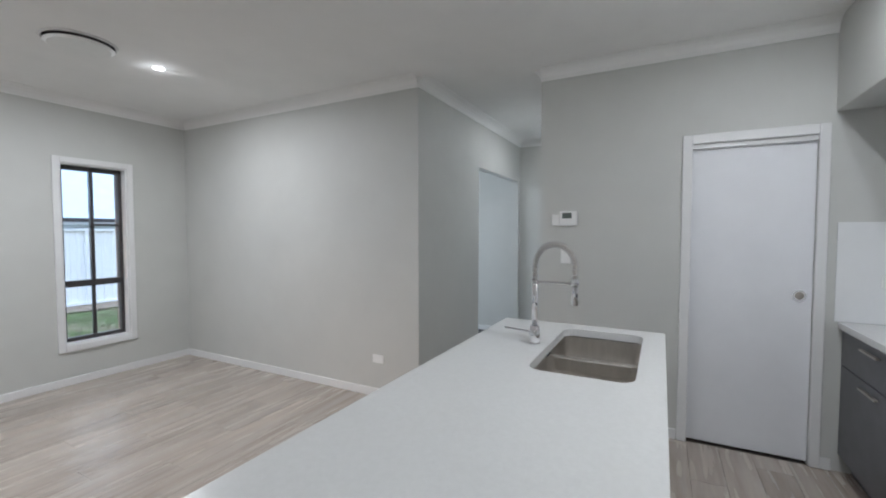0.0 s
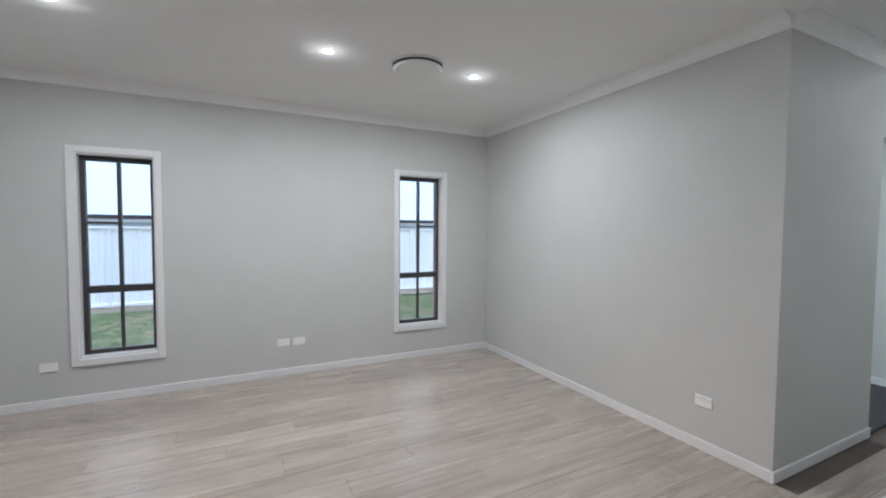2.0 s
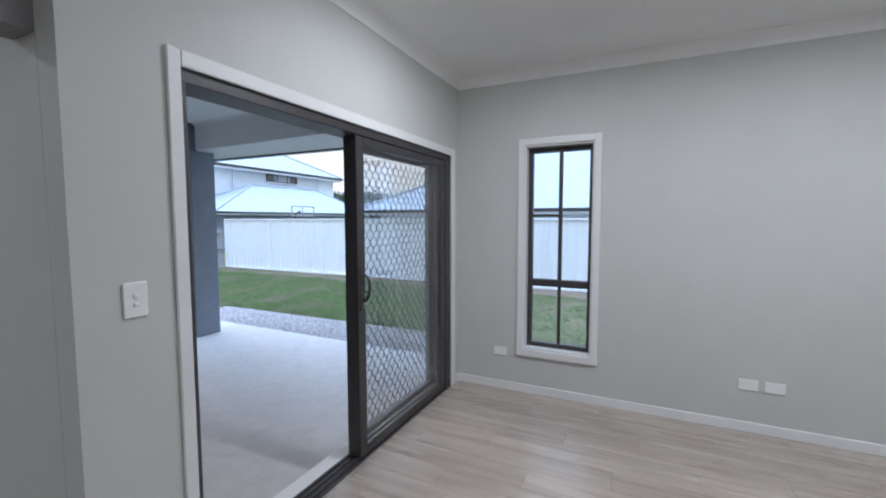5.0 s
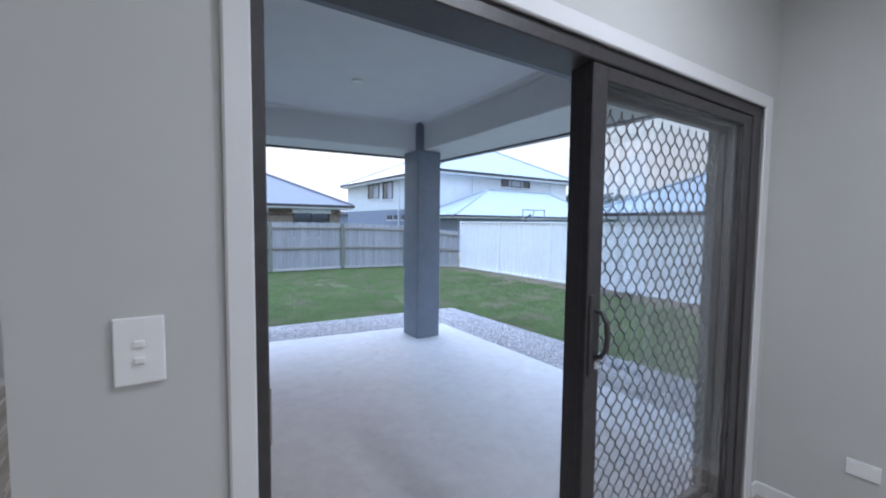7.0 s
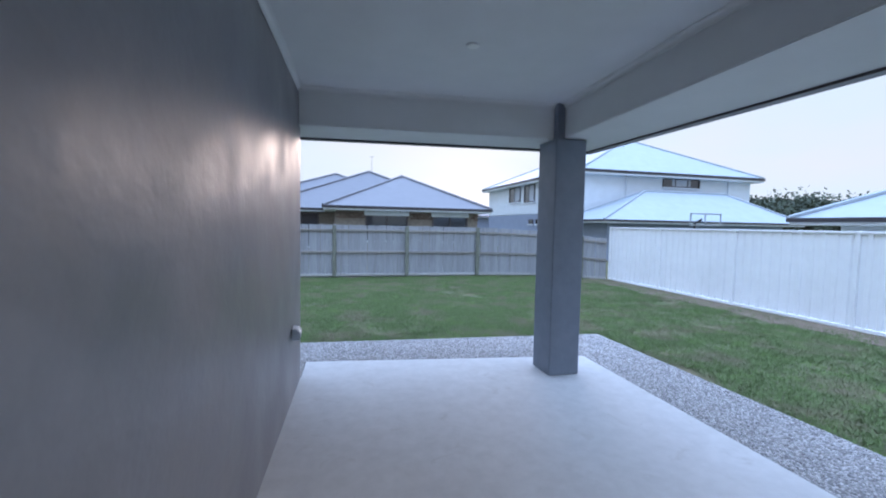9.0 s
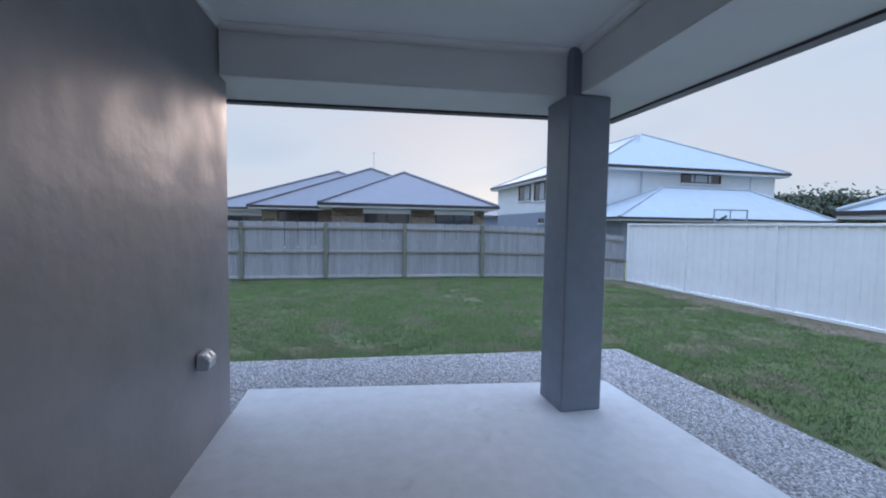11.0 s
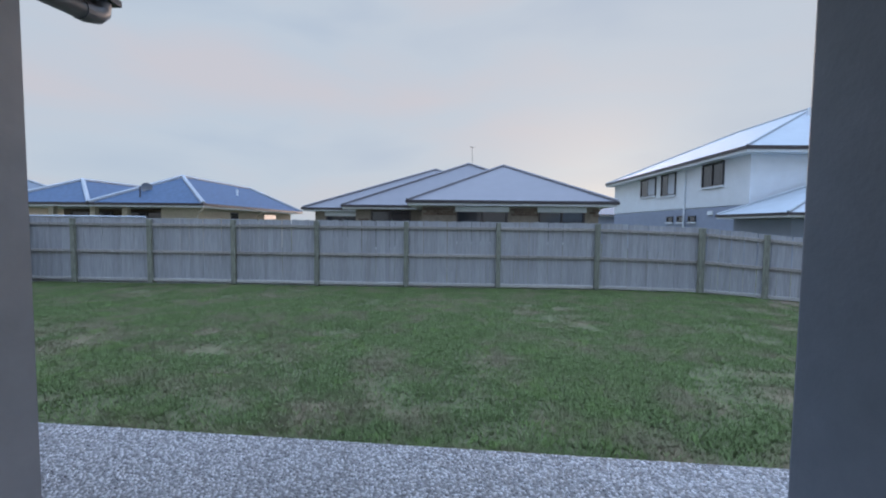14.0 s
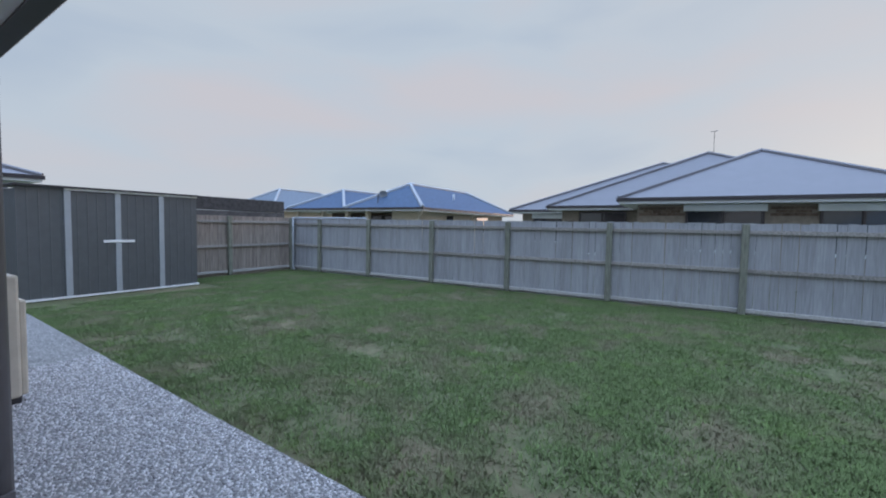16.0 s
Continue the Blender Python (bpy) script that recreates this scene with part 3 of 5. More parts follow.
def make_window(x0, x1, barred_right, index):
    """A tall aluminium window: white architrave, dark frame, mullion, transom and panes."""
    win = thing(f"window_{index}", "tall narrow dark aluminium window with white architrave", "window")
    tagged(win, kind="structure")
    z0, z1, w, y = WIN_Z0, WIN_Z1, 0.055, -0.018
    part("architrave", boxed(x0, x0 + w, y, 0.0, z0, z1, 0.004), TRIM, win)
    part("architrave", boxed(x1 - w, x1, y, 0.0, z0, z1, 0.004), TRIM, win)
    part("architrave", boxed(x0 + w, x1 - w, y, 0.0, z1 - w, z1, 0.004), TRIM, win)
    part("window_sill", boxed(x0 + w, x1 - w, y - 0.006, 0.0, z0, z0 + w + 0.005, 0.004), TRIM, win)
    a, b, c, d = x0 + w, x1 - w, z0 + w + 0.005, z1 - w
    for piece in ((a, a + 0.012, c, d), (b - 0.012, b, c, d), (a + 0.012, b - 0.012, c, c + 0.012), (a + 0.012, b - 0.012, d - 0.012, d)):
        part("reveal", boxed(piece[0], piece[1], 0.0, 0.09, piece[2], piece[3]), TRIM, win)
    a, b, c, d = a + 0.012, b - 0.012, c + 0.012, d - 0.012
    f0, f1 = 0.075, 0.135
    for piece in ((a, a + 0.035, c, d), (b - 0.03, b, c, d), (a + 0.035, b - 0.03, c, c + 0.035), (a + 0.035, b - 0.03, d - 0.04, d)):
        part("window_frame", boxed(piece[0], piece[1], f0, f1, piece[2], piece[3], 0.004), ALU, win)
    xm, zt = (a + b) / 2 + 0.004, 0.945
    part("transom", boxed(a + 0.035, b - 0.03, f0 - 0.008, f1 - 0.006, zt - 0.03, zt + 0.03, 0.005), ALU, win)
    part("mullion", boxed(xm - 0.014, xm + 0.014, f0 + 0.004, f1 - 0.008, zt + 0.03, d - 0.04, 0.003), ALU, win)
    part("mullion", boxed(xm - 0.012, xm + 0.012, f0 + 0.012, f1 - 0.012, c + 0.035, zt - 0.03, 0.003), ALU, win)
    u0, u1 = (xm + 0.014, b - 0.03) if barred_right else (a + 0.035, xm - 0.014)
    part("glazing_bar", boxed(u0, u1, f0 + 0.006, f1 - 0.012, 1.505, 1.525, 0.003), ALU, win)
    for p0, p1, q0, q1 in ((a + 0.035, xm - 0.014, zt + 0.03, d - 0.04), (xm + 0.014, b - 0.03, zt + 0.03, d - 0.04),
                           (a + 0.035, xm - 0.012, c + 0.035, zt - 0.03), (xm + 0.012, b - 0.03, c + 0.035, zt - 0.03)):
        pane = part("pane", boxed(p0, p1, 0.100, 0.104, q0, q1), GLASS, win)
        pane.visible_shadow = False


for i, (x0, x1, right) in enumerate(WINDOWS):
    make_window(x0, x1, right, i + 1)
# not in view; this window is put in as the room's light source
win3 = tagged(thing("window_3", "plain unseen window put in to light the carpeted room", "window"), kind="structure")
for piece in ((5.0, 5.05, 0.25, 2.1), (7.05, 7.1, 0.25, 2.1), (5.05, 7.05, 0.25, 0.30), (5.05, 7.05, 2.05, 2.1)):
    part("window_frame", boxed(piece[0], piece[1], 0.06, 0.14, piece[2], piece[3], 0.004), ALU, win3)

door = tagged(thing("door_1", "dark aluminium sliding door, slid open, with diamond security screen", "door"), kind="structure")
Y0, Y1, ZT = DOOR_Y0, DOOR_Y1, DOOR_Z
part("architrave", boxed(0.0, 0.014, Y0 - 0.047, Y0 + 0.003, 0.0, ZT + 0.055, 0.004), TRIM, door)
part("architrave", boxed(0.0, 0.014, Y1 - 0.012, Y1 + 0.062, 0.0, ZT + 0.055, 0.004), TRIM, door)
part("architrave", boxed(0.0, 0.014, Y0 + 0.003, Y1 - 0.005, ZT - 0.005, ZT + 0.055, 0.004), TRIM, door)
part("frame_jamb", boxed(-0.16, -0.004, Y0, Y0 + 0.03, -0.02, ZT - 0.05, 0.004), ALU, door)
part("frame_jamb", boxed(-0.16, -0.004, Y1 - 0.10, Y1 - 0.012, -0.02, ZT - 0.05, 0.004), ALU, door)
part("frame_head", boxed(-0.16, -0.004, Y0, Y1, ZT - 0.055, ZT - 0.002, 0.004), ALU, door)
part("reveal", boxed(-0.25, -0.162, Y1 - 0.02, Y1 - 0.001, -0.02, ZT - 0.022), COLUMN, door)
part("reveal", boxed(-0.25, -0.162, Y0, Y1, ZT - 0.02, ZT - 0.001), COLUMN, door)
# grey fin, catch and dark fin, placed to fit bands in the camera's view
part("reveal", prism([(-0.162, Y0 + 0.012), (-0.37, Y0 - 0.022), (-0.37, Y0 - 0.12), (-0.162, Y0 - 0.11)], SLAB_Z, 2.735), RENDER, door)
part("screen_catch", boxed(-0.352, -0.322, Y0 - 0.018, Y0 - 0.004, 1.46, 1.53, 0.004), ALU, door)
part("reveal", prism([(-0.372, Y0 - 0.018), (-0.68, Y0 - 0.05), (-0.68, Y0 - 0.13), (-0.372, Y0 - 0.12)], SLAB_Z, 2.735), DARK_MATTE, door)
sill = boxed(-0.135, -0.004, Y0, Y1, -0.05, 0.010, 0.003)
for k in range(3):
    box(sill, -0.115 + 0.038 * k, -0.107 + 0.038 * k, Y0, Y1, 0.010, 0.020)
part("sill_track", sill, ALU, door)
part("sill_nosing", boxed(-0.26, -0.137, Y0, Y1, -0.10, -0.012, 0.006), SOFFIT, door, "pale door sill")


def sliding_leaf(name, x0, x1, y0, y1, stile, bottom, top, label):
    bm = bmesh.new()
    for a, b, c, d in ((y0, y0 + stile, 0.022, ZT - 0.058), (y1 - stile, y1, 0.022, ZT - 0.058), (y0 + stile, y1 - stile, 0.022, 0.022 + bottom), (y0 + stile, y1 - stile, ZT - 0.058 - top, ZT - 0.058)):
        box(bm, x0, x1, a, b, c, d, 0.004)
    return part(name, bm, ALU, door, label)


for x0, x1, y0, y1, label in ((-0.044, -0.010, -1.465, -0.262, "fixed glass leaf in a dark frame"), (-0.092, -0.056, -1.435, -0.262, "sliding glass leaf stacked behind the fixed one")):
    leaf = sliding_leaf("glass_leaf", x0, x1, y0, y1, 0.075, 0.06, 0.05, label)
    pane = part("pane", boxed((x0 + x1) / 2 - 0.003, (x0 + x1) / 2 + 0.003, y0 + 0.075, y1 - 0.075, 0.083, ZT - 0.109), GLASS, leaf)
    pane.visible_shadow = False
screen = sliding_leaf("screen_leaf", -0.142, -0.106, -1.405, -0.262, 0.065, 0.085, 0.07, "security screen leaf with a diamond grille")
part("interlock", boxed(-0.104, -0.012, -1.462, -1.43, 0.03, ZT - 0.06), ALU, door)
part("interlock", boxed(-0.104, -0.012, -0.30, -0.262, 0.03, ZT - 0.06), ALU, door)
bm = bmesh.new()
ya, yb, za, zb = -1.345, -0.325, 0.105, ZT - 0.126
PITCH_Y, PITCH_Z, BAR = 0.072, 0.098, 0.0036
# two families of bars, each a zigzag with kinks that meet to make diamonds
half = PITCH_Z / 2
steps = int((zb - za) / half) + 1
count_y = int((yb - ya) / PITCH_Y) + 2
for k in range(-1, count_y):
    for phase in (0, 1):
        pts = []
        for j in range(steps + 1):
            y = ya + PITCH_Y * (k + 0.5 * phase) + (PITCH_Y * 0.23 if (j + phase) % 2 else -PITCH_Y * 0.23)
            z = za + half * j
            for dz in (-half * 0.22, half * 0.22):
                if ya <= y <= yb and za <= z + dz <= zb:
                    pts.append((-0.124, y, z + dz))
        if len(pts) > 1:
            tube(bm, pts, BAR, 5)
part("grille", bm, GRILLE, screen, "black expanded diamond grille")
mesh_sheet = part("fly_mesh", boxed(-0.1325, -0.1315, ya, yb, za, zb), FLY_MESH, screen, "fine dark insect mesh")
bm = tube(bmesh.new(), [(-0.008, -1.427, 0.995), (0.022, -1.427, 1.0), (0.042, -1.427, 1.03), (0.047, -1.427, 1.075), (0.042, -1.427, 1.12), (0.022, -1.427, 1.15), (-0.008, -1.427, 1.155)], 0.009, 8)
box(bm, -0.010, -0.001, -1.455, -1.405, 0.93, 1.21, 0.004)
part("door_handle", bm, ALU, door, "black curved pull handle")
part("handle_latch", boxed(-0.002, 0.012, -1.44, -1.42, 0.955, 0.985, 0.003), CHROME, door)
part("lock_strike", boxed(-0.10, -0.02, Y0 + 0.031, Y0 + 0.036, 0.98, 1.10, 0.001), STEEL, door)

pantry = tagged(thing("door_2", "plain white pantry sliding door, closed, with round chrome pull", "door"), kind="structure")
PX = PANTRY_X
part("leaf", boxed(PX + 0.028, PX + 0.062, -5.748, -5.092, 0.012, 2.022, 0.002), DOOR, pantry)
part("architrave", boxed(PX - 0.018, PX, -5.09 - 0.003, -5.035, 0.0, 2.095, 0.004), TRIM, pantry)
part("architrave", boxed(PX - 0.018, PX, -5.80, -5.747, 0.0, 2.095, 0.004), TRIM, pantry)
part("architrave", boxed(PX - 0.018, PX, -5.747, -5.093, 2.032, 2.095, 0.004), TRIM, pantry)
part("door_stop", boxed(PX + 0.002, PX + 0.026, -5.749, -5.091, 2.0, 2.033, 0.002), TRIM, pantry)
bm = rod(bmesh.new(), (PX + 0.0275, -5.685, 1.05), (PX + 0.022, -5.685, 1.05), 0.036, 24)
part("pull", bm, CHROME, pantry, "round chrome flush pull")
part("pull_recess", rod(bmesh.new(), (PX + 0.0218, -5.685, 1.05), (PX + 0.020, -5.685, 1.05), 0.024, 24), STEEL, pantry)

# ---- ceiling fixtures ----


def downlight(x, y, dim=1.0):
    lamp = thing("downlight", "small round recessed LED downlight, switched on; three seen, the rest added", "downlight", "ceiling downlights", (x, y, CEIL))
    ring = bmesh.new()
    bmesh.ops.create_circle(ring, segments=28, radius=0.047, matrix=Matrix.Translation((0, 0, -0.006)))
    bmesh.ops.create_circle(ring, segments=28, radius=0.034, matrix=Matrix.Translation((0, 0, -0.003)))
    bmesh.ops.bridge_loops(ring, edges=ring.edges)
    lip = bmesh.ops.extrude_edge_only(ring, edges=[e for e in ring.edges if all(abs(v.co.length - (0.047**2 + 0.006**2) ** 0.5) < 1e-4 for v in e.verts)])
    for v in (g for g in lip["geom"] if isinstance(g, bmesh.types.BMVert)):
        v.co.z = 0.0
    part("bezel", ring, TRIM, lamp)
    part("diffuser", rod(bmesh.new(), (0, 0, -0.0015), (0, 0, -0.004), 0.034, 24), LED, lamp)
    # extra point lamp hung below the fitting to brighten the ceiling
    data = bpy.data.lights.new("ceiling_fill_lamp", "POINT")
    data.shadow_soft_size, data.energy, data.color = 0.034, CEILING_FILL_WATTS * dim, (0.99, 1.0, 1.01)
    glow = new("ceiling_fill", data)
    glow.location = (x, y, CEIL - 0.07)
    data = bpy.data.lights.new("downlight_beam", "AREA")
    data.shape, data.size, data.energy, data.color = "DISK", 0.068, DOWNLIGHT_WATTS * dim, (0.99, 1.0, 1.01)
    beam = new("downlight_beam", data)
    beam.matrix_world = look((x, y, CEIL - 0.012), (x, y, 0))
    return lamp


# first three are seen; the others are unseen, added to brighten their rooms
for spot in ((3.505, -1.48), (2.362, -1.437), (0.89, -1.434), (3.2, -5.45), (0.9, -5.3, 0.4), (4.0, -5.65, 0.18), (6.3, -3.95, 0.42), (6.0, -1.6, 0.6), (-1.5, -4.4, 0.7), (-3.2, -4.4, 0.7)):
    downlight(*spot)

vent = thing("ceiling_vent", "round white air-conditioning diffuser in the ceiling", "vent", at=(3.014, -1.483, CEIL))
bm = bmesh.new()
bmesh.ops.create_cone(bm, cap_ends=True, segments=40, radius1=0.165, radius2=0.185, depth=0.012, matrix=Matrix.Translation((0, 0, -0.032)))
part("plate", bm, PLASTIC, vent)
# near-black disc puts the shade of the vent's gap into colour
part("throat", rod(bmesh.new(), (0, 0, -0.001), (0, 0, -0.006), 0.185, 40), GAP_SHADE, vent)
part("stem", rod(bmesh.new(), (0, 0, -0.006), (0, 0, -0.026), 0.04, 16), PLASTIC, vent)
bm = bmesh.new()
for r, z in ((0.188, -0.001), (0.205, -0.001), (0.205, -0.008), (0.192, -0.012), (0.188, -0.008)):
    bmesh.ops.create_circle(bm, segments=40, radius=r, matrix=Matrix.Translation((0, 0, z)))
loops = [bm.verts[:][i * 40:(i + 1) * 40] for i in range(5)]
for a, b in zip(loops, loops[1:] + loops[:1]):
    for k in range(40):
        bm.faces.new((a[k], a[(k + 1) % 40], b[(k + 1) % 40], b[k]))
part("rim", bm, PLASTIC, vent, "", True)

# ---- switches and outlets ----


def plate_on_wall(name, label, category, m, wide, high, bits, group=""):
    """A wall plate facing its own -y, with small raised bits (x, z, w, h)."""
    ob = tagged(new(name), label, category, group)
    ob.matrix_basis = m
    part("plate", boxed(-wide / 2, wide / 2, -0.009, 0.0, -high / 2, high / 2, 0.003, 2), PLASTIC, ob)
    for x, z, w, h in bits:
        part("rocker", boxed(x - w / 2, x + w / 2, -0.0145, -0.0085, z - h / 2, z + h / 2, 0.0025, 2), PLASTIC, ob)
    return ob


GPO = [(-0.035, 0.022, 0.014, 0.011), (0.035, 0.022, 0.014, 0.011)]
for x in (0.378 + 0.03, 2.195, 2.345):
    plate_on_wall("power_outlet", "white double power outlet low on the wall", "power outlet", pose(x, 0, 0.335), 0.116, 0.073, GPO, "wall outlets")
plate_on_wall("power_outlet", "white double power outlet low on the wall", "power outlet", pose(EAST, -2.74, 0.335, 0, 0, -90), 0.116, 0.073, GPO, "wall outlets")
plate_on_wall("light_switch", "white two-gang light switch beside the sliding door", "light switch", pose(0, -2.675, 1.222, 0, 0, 90), 0.073, 0.116,
              [(0, 0.013, 0.016, 0.012), (0, -0.016, 0.016, 0.012)])
plate_on_wall("light_switch", "white light switch under the thermostat", "light switch", pose(PANTRY_X, -4.265, 1.262, 0, 0, -90), 0.073, 0.116, [(0, 0.0, 0.016, 0.012)])
thermo = tagged(new("thermostat"), "white air-conditioning controller with grey screen on the wall", "thermostat")
thermo.matrix_basis = pose(PANTRY_X, -4.285, 1.55, 0, 0, -90)
part("body", boxed(-0.065, 0.065, -0.026, 0.0, -0.055, 0.055, 0.005, 2), PLASTIC, thermo)
part("screen", boxed(-0.045, 0.025, -0.0285, -0.0255, 0.0, 0.042, 0.001), LCD, thermo)
sensor = tagged(new("wall_control"), "small white wall control beside the thermostat", "wall control")
sensor.matrix_basis = pose(PANTRY_X, -4.188, 1.53, 0, 0, -90)
part("body", boxed(-0.03, 0.028, -0.014, 0.0, -0.035, 0.05, 0.004, 2), PLASTIC, sensor)

# ---- kitchen ----
island = thing("kitchen_island", "kitchen island base in charcoal laminate under white stone", "kitchen island")
part("body", boxed(2.16, 4.06, -4.90, -4.36, 0.10, 0.64, 0.002), CABINET, island)
part("side_panel", boxed(2.16, 2.18, -4.90, -4.36, 0.64, 0.868), CABINET, island)
part("side_panel", boxed(4.04, 4.06, -4.90, -4.36, 0.64, 0.868), CABINET, island)
part("back_panel", boxed(2.18, 4.04, -4.38, -4.36, 0.64, 0.868), CABINET, island)
part("front_rail", boxed(2.18, 4.04, -4.90, -4.88, 0.64, 0.868), CABINET, island)
part("kickboard", boxed(2.20, 4.02, -4.85, -4.40, 0.0, 0.10), CABINET, island)
for k in range(4):
    x = 2.165 + 0.475 * k
    face = part("cabinet_door", boxed(x, x + 0.465, -4.922, -4.902, 0.11, 0.86, 0.002), CABINET, island)
    part("handle", boxed(x + 0.14, x + 0.325, -4.945, -4.922, 0.80, 0.812, 0.003), STEEL, face)

SX0, SX1, SY0, SY1, XD = 3.225, 4.0, -4.845, -4.452, 3.60
hole_a, hole_b = (SX0, XD - 0.012, SY0, SY1), (XD + 0.012, SX1, SY0, SY1)


def rounded(x0, x1, y0, y1, r, n=5):
    out = []
    for cx, cy, a0 in ((x1 - r, y1 - r, 0), (x0 + r, y1 - r, 90), (x0 + r, y0 + r, 180), (x1 - r, y0 + r, 270)):
        out += [(cx + r * math.cos(radians(a0 + 90 * k / n)), cy + r * math.sin(radians(a0 + 90 * k / n))) for k in range(n + 1)]
    return out


bm = bmesh.new()
outer = [(2.08, -4.945), (4.12, -4.945), (4.12, -4.065), (2.08, -4.065)]
rim_line = rounded(SX0, SX1, SY0, SY1, 0.06)
for z in (0.91, 0.87):
    vo = [bm.verts.new((x, y, z)) for x, y in outer]
    vi = [bm.verts.new((x, y, z)) for x, y in rim_line]
    edges = [bm.edges.new((vo[i], vo[(i + 1) % 4])) for i in range(4)] + [bm.edges.new((vi[i], vi[(i + 1) % len(vi)])) for i in range(len(vi))]
    bmesh.ops.triangle_fill(bm, use_beauty=True, edges=edges)
bm.verts.ensure_lookup_table()
n_each = 4 + len(rim_line)
for start, count in ((0, 4), (4, len(rim_line))):
    for i in range(count):
        a, b = start + i, start + (i + 1) % count
        bm.faces.new((bm.verts[a], bm.verts[b], bm.verts[n_each + b], bm.verts[n_each + a]))
bmesh.ops.bevel(bm, geom=[e for e in bm.edges if all(v.co.z > 0.9 and (abs(v.co.x - 2.08) < 1e-4 or abs(v.co.x - 4.12) < 1e-4 or abs(v.co.y + 4.945) < 1e-4 or abs(v.co.y + 4.035) < 1e-4) for v in e.verts)
                          and not (e.calc_length() < 0.5)], offset=0.003, segments=2, affect="EDGES")
top_ob = part("island_benchtop", bm, STONE)
tagged(top_ob, "white stone benchtop with an undermount sink cut-out", "benchtop")

sink = thing("kitchen_sink", "stainless steel double bowl undermount sink", "sink")
for x0, x1 in ((SX0 - 0.004, XD - 0.010), (XD + 0.010, SX1 + 0.004)):
    bm = bmesh.new()
    levels = [(0.0, 0.866), (0.004, 0.80), (0.010, 0.70), (0.035, 0.672), (0.09, 0.668)]
    loops = []
    for inset, z in levels:
        loops.append([bm.verts.new((x, y, z)) for x, y in rounded(x0 + inset, x1 - inset, SY0 - 0.004 + inset, SY1 + 0.004 - inset, 0.055 if inset < 0.08 else 0.02)])
    for a, b in zip(loops, loops[1:]):
        for k in range(len(a)):
            bm.faces.new((a[k], a[(k + 1) % len(a)], b[(k + 1) % len(a)], b[k]))
    bm.faces.new(loops[-1])
    bowl = part("bowl", bm, STEEL, sink, "", True)
    xc = (x0 + x1) / 2
    part("drain", rod(bmesh.new(), (xc, -4.65, 0.668), (xc, -4.65, 0.674), 0.04, 20), CHROME, bowl)
part("divider", boxed(XD - 0.016, XD + 0.016, SY0 + 0.002, SY1 - 0.002, 0.80, 0.868, 0.008, 2), STEEL, sink)

TX, TY = 3.60, -4.385
tap = thing("kitchen_tap", "chrome spring-neck pull-down mixer tap on the benchtop", "tap", at=(TX, TY, 0.91))
part("base", rod(bmesh.new(), (0, 0, 0), (0, 0, 0.085), 0.026, 20, 0.024), CHROME, tap, "", True)
part("riser", rod(bmesh.new(), (0, 0, 0.085), (0, 0, 0.31), 0.0145, 14), CHROME, tap, "", True)
arc = [(0, 0, 0.28), (0, 0, 0.34), (0, 0, 0.38)] + [(0, -0.0925 + 0.0925 * math.cos(t), 0.38 + 0.10 * math.sin(t)) for t in np.linspace(0.25, math.pi - 0.05, 12)] + [(0, -0.185, 0.33), (0, -0.185, 0.30)]
part("hose", tube(bmesh.new(), arc, 0.009, 8), STEEL, tap, "", True)
coil = []
lengths = np.linspace(0, len(arc) - 1, 520)
for s in lengths:
    i = min(int(s), len(arc) - 2)
    p = Vector(arc[i]).lerp(Vector(arc[i + 1]), s - i)
    way = (Vector(arc[i + 1]) - Vector(arc[i])).normalized()
    side = Vector((1, 0, 0))
    up = way.cross(side)
    a = s / (len(arc) - 1) * 2 * math.pi * 34
    coil.append(p + 0.015 * (math.cos(a) * side + math.sin(a) * up))
part("spring", tube(bmesh.new(), coil, 0.0028, 5), CHROME, tap, "chrome coil spring", True)
part("holder_bar", rod(bmesh.new(), (0, 0, 0.30), (0, -0.185, 0.298), 0.006, 10), CHROME, tap)
bm = rod(bmesh.new(), (0, -0.185, 0.315), (0, -0.185, 0.20), 0.013, 16, 0.017)
bmesh.ops.create_cone(bm, cap_ends=True, segments=16, radius1=0.020, radius2=0.020, depth=0.03, matrix=Matrix.Translation((0, -0.185, 0.305)))
part("spray_head", bm, CHROME, tap, "", True)
part("lever", rod(bmesh.new(), (0.0, 0.02, 0.055), (-0.035, 0.14, 0.07), 0.006, 10), CHROME, tap)

# back bench, splashback, bulkhead
bulk = boxed(1.2, PANTRY_X - 0.002, BACK_Y + 0.002, -5.82, 2.16, CEIL - 0.002)
structure("wall_bulkhead", bulk, WALL, "light grey bulkhead over the back bench", "bulkhead")
for k in range(4):
    x1 = PANTRY_X - 0.006 - 0.8 * k
    unit = thing("base_cabinet", "charcoal laminate base cabinet with slim steel pull under the back bench", "cabinet", "back bench cabinets")
    part("body", boxed(x1 - 0.798, x1, BACK_Y + 0.01, -5.905, 0.10, 0.868), CABINET, unit)
    part("kickboard", boxed(x1 - 0.798, x1, BACK_Y + 0.06, -5.95, 0.0, 0.10), CABINET, unit)
    for j, (z0, z1) in enumerate(((0.66, 0.862), (0.112, 0.654))):
        front = part("drawer_front", boxed(x1 - 0.794, x1 - 0.004, -5.903, -5.882, z0, z1, 0.002), CABINET, unit)
        part("handle", boxed(x1 - 0.50, x1 - 0.30, -5.882, -5.862, z1 - 0.05, z1 - 0.038, 0.003), STEEL, front)
bench = part("back_benchtop", boxed(1.7, PANTRY_X - 0.003, BACK_Y + 0.003, -5.862, 0.872, 0.91, 0.003, 2), STONE)
tagged(bench, "white stone benchtop along the kitchen wall", "benchtop")
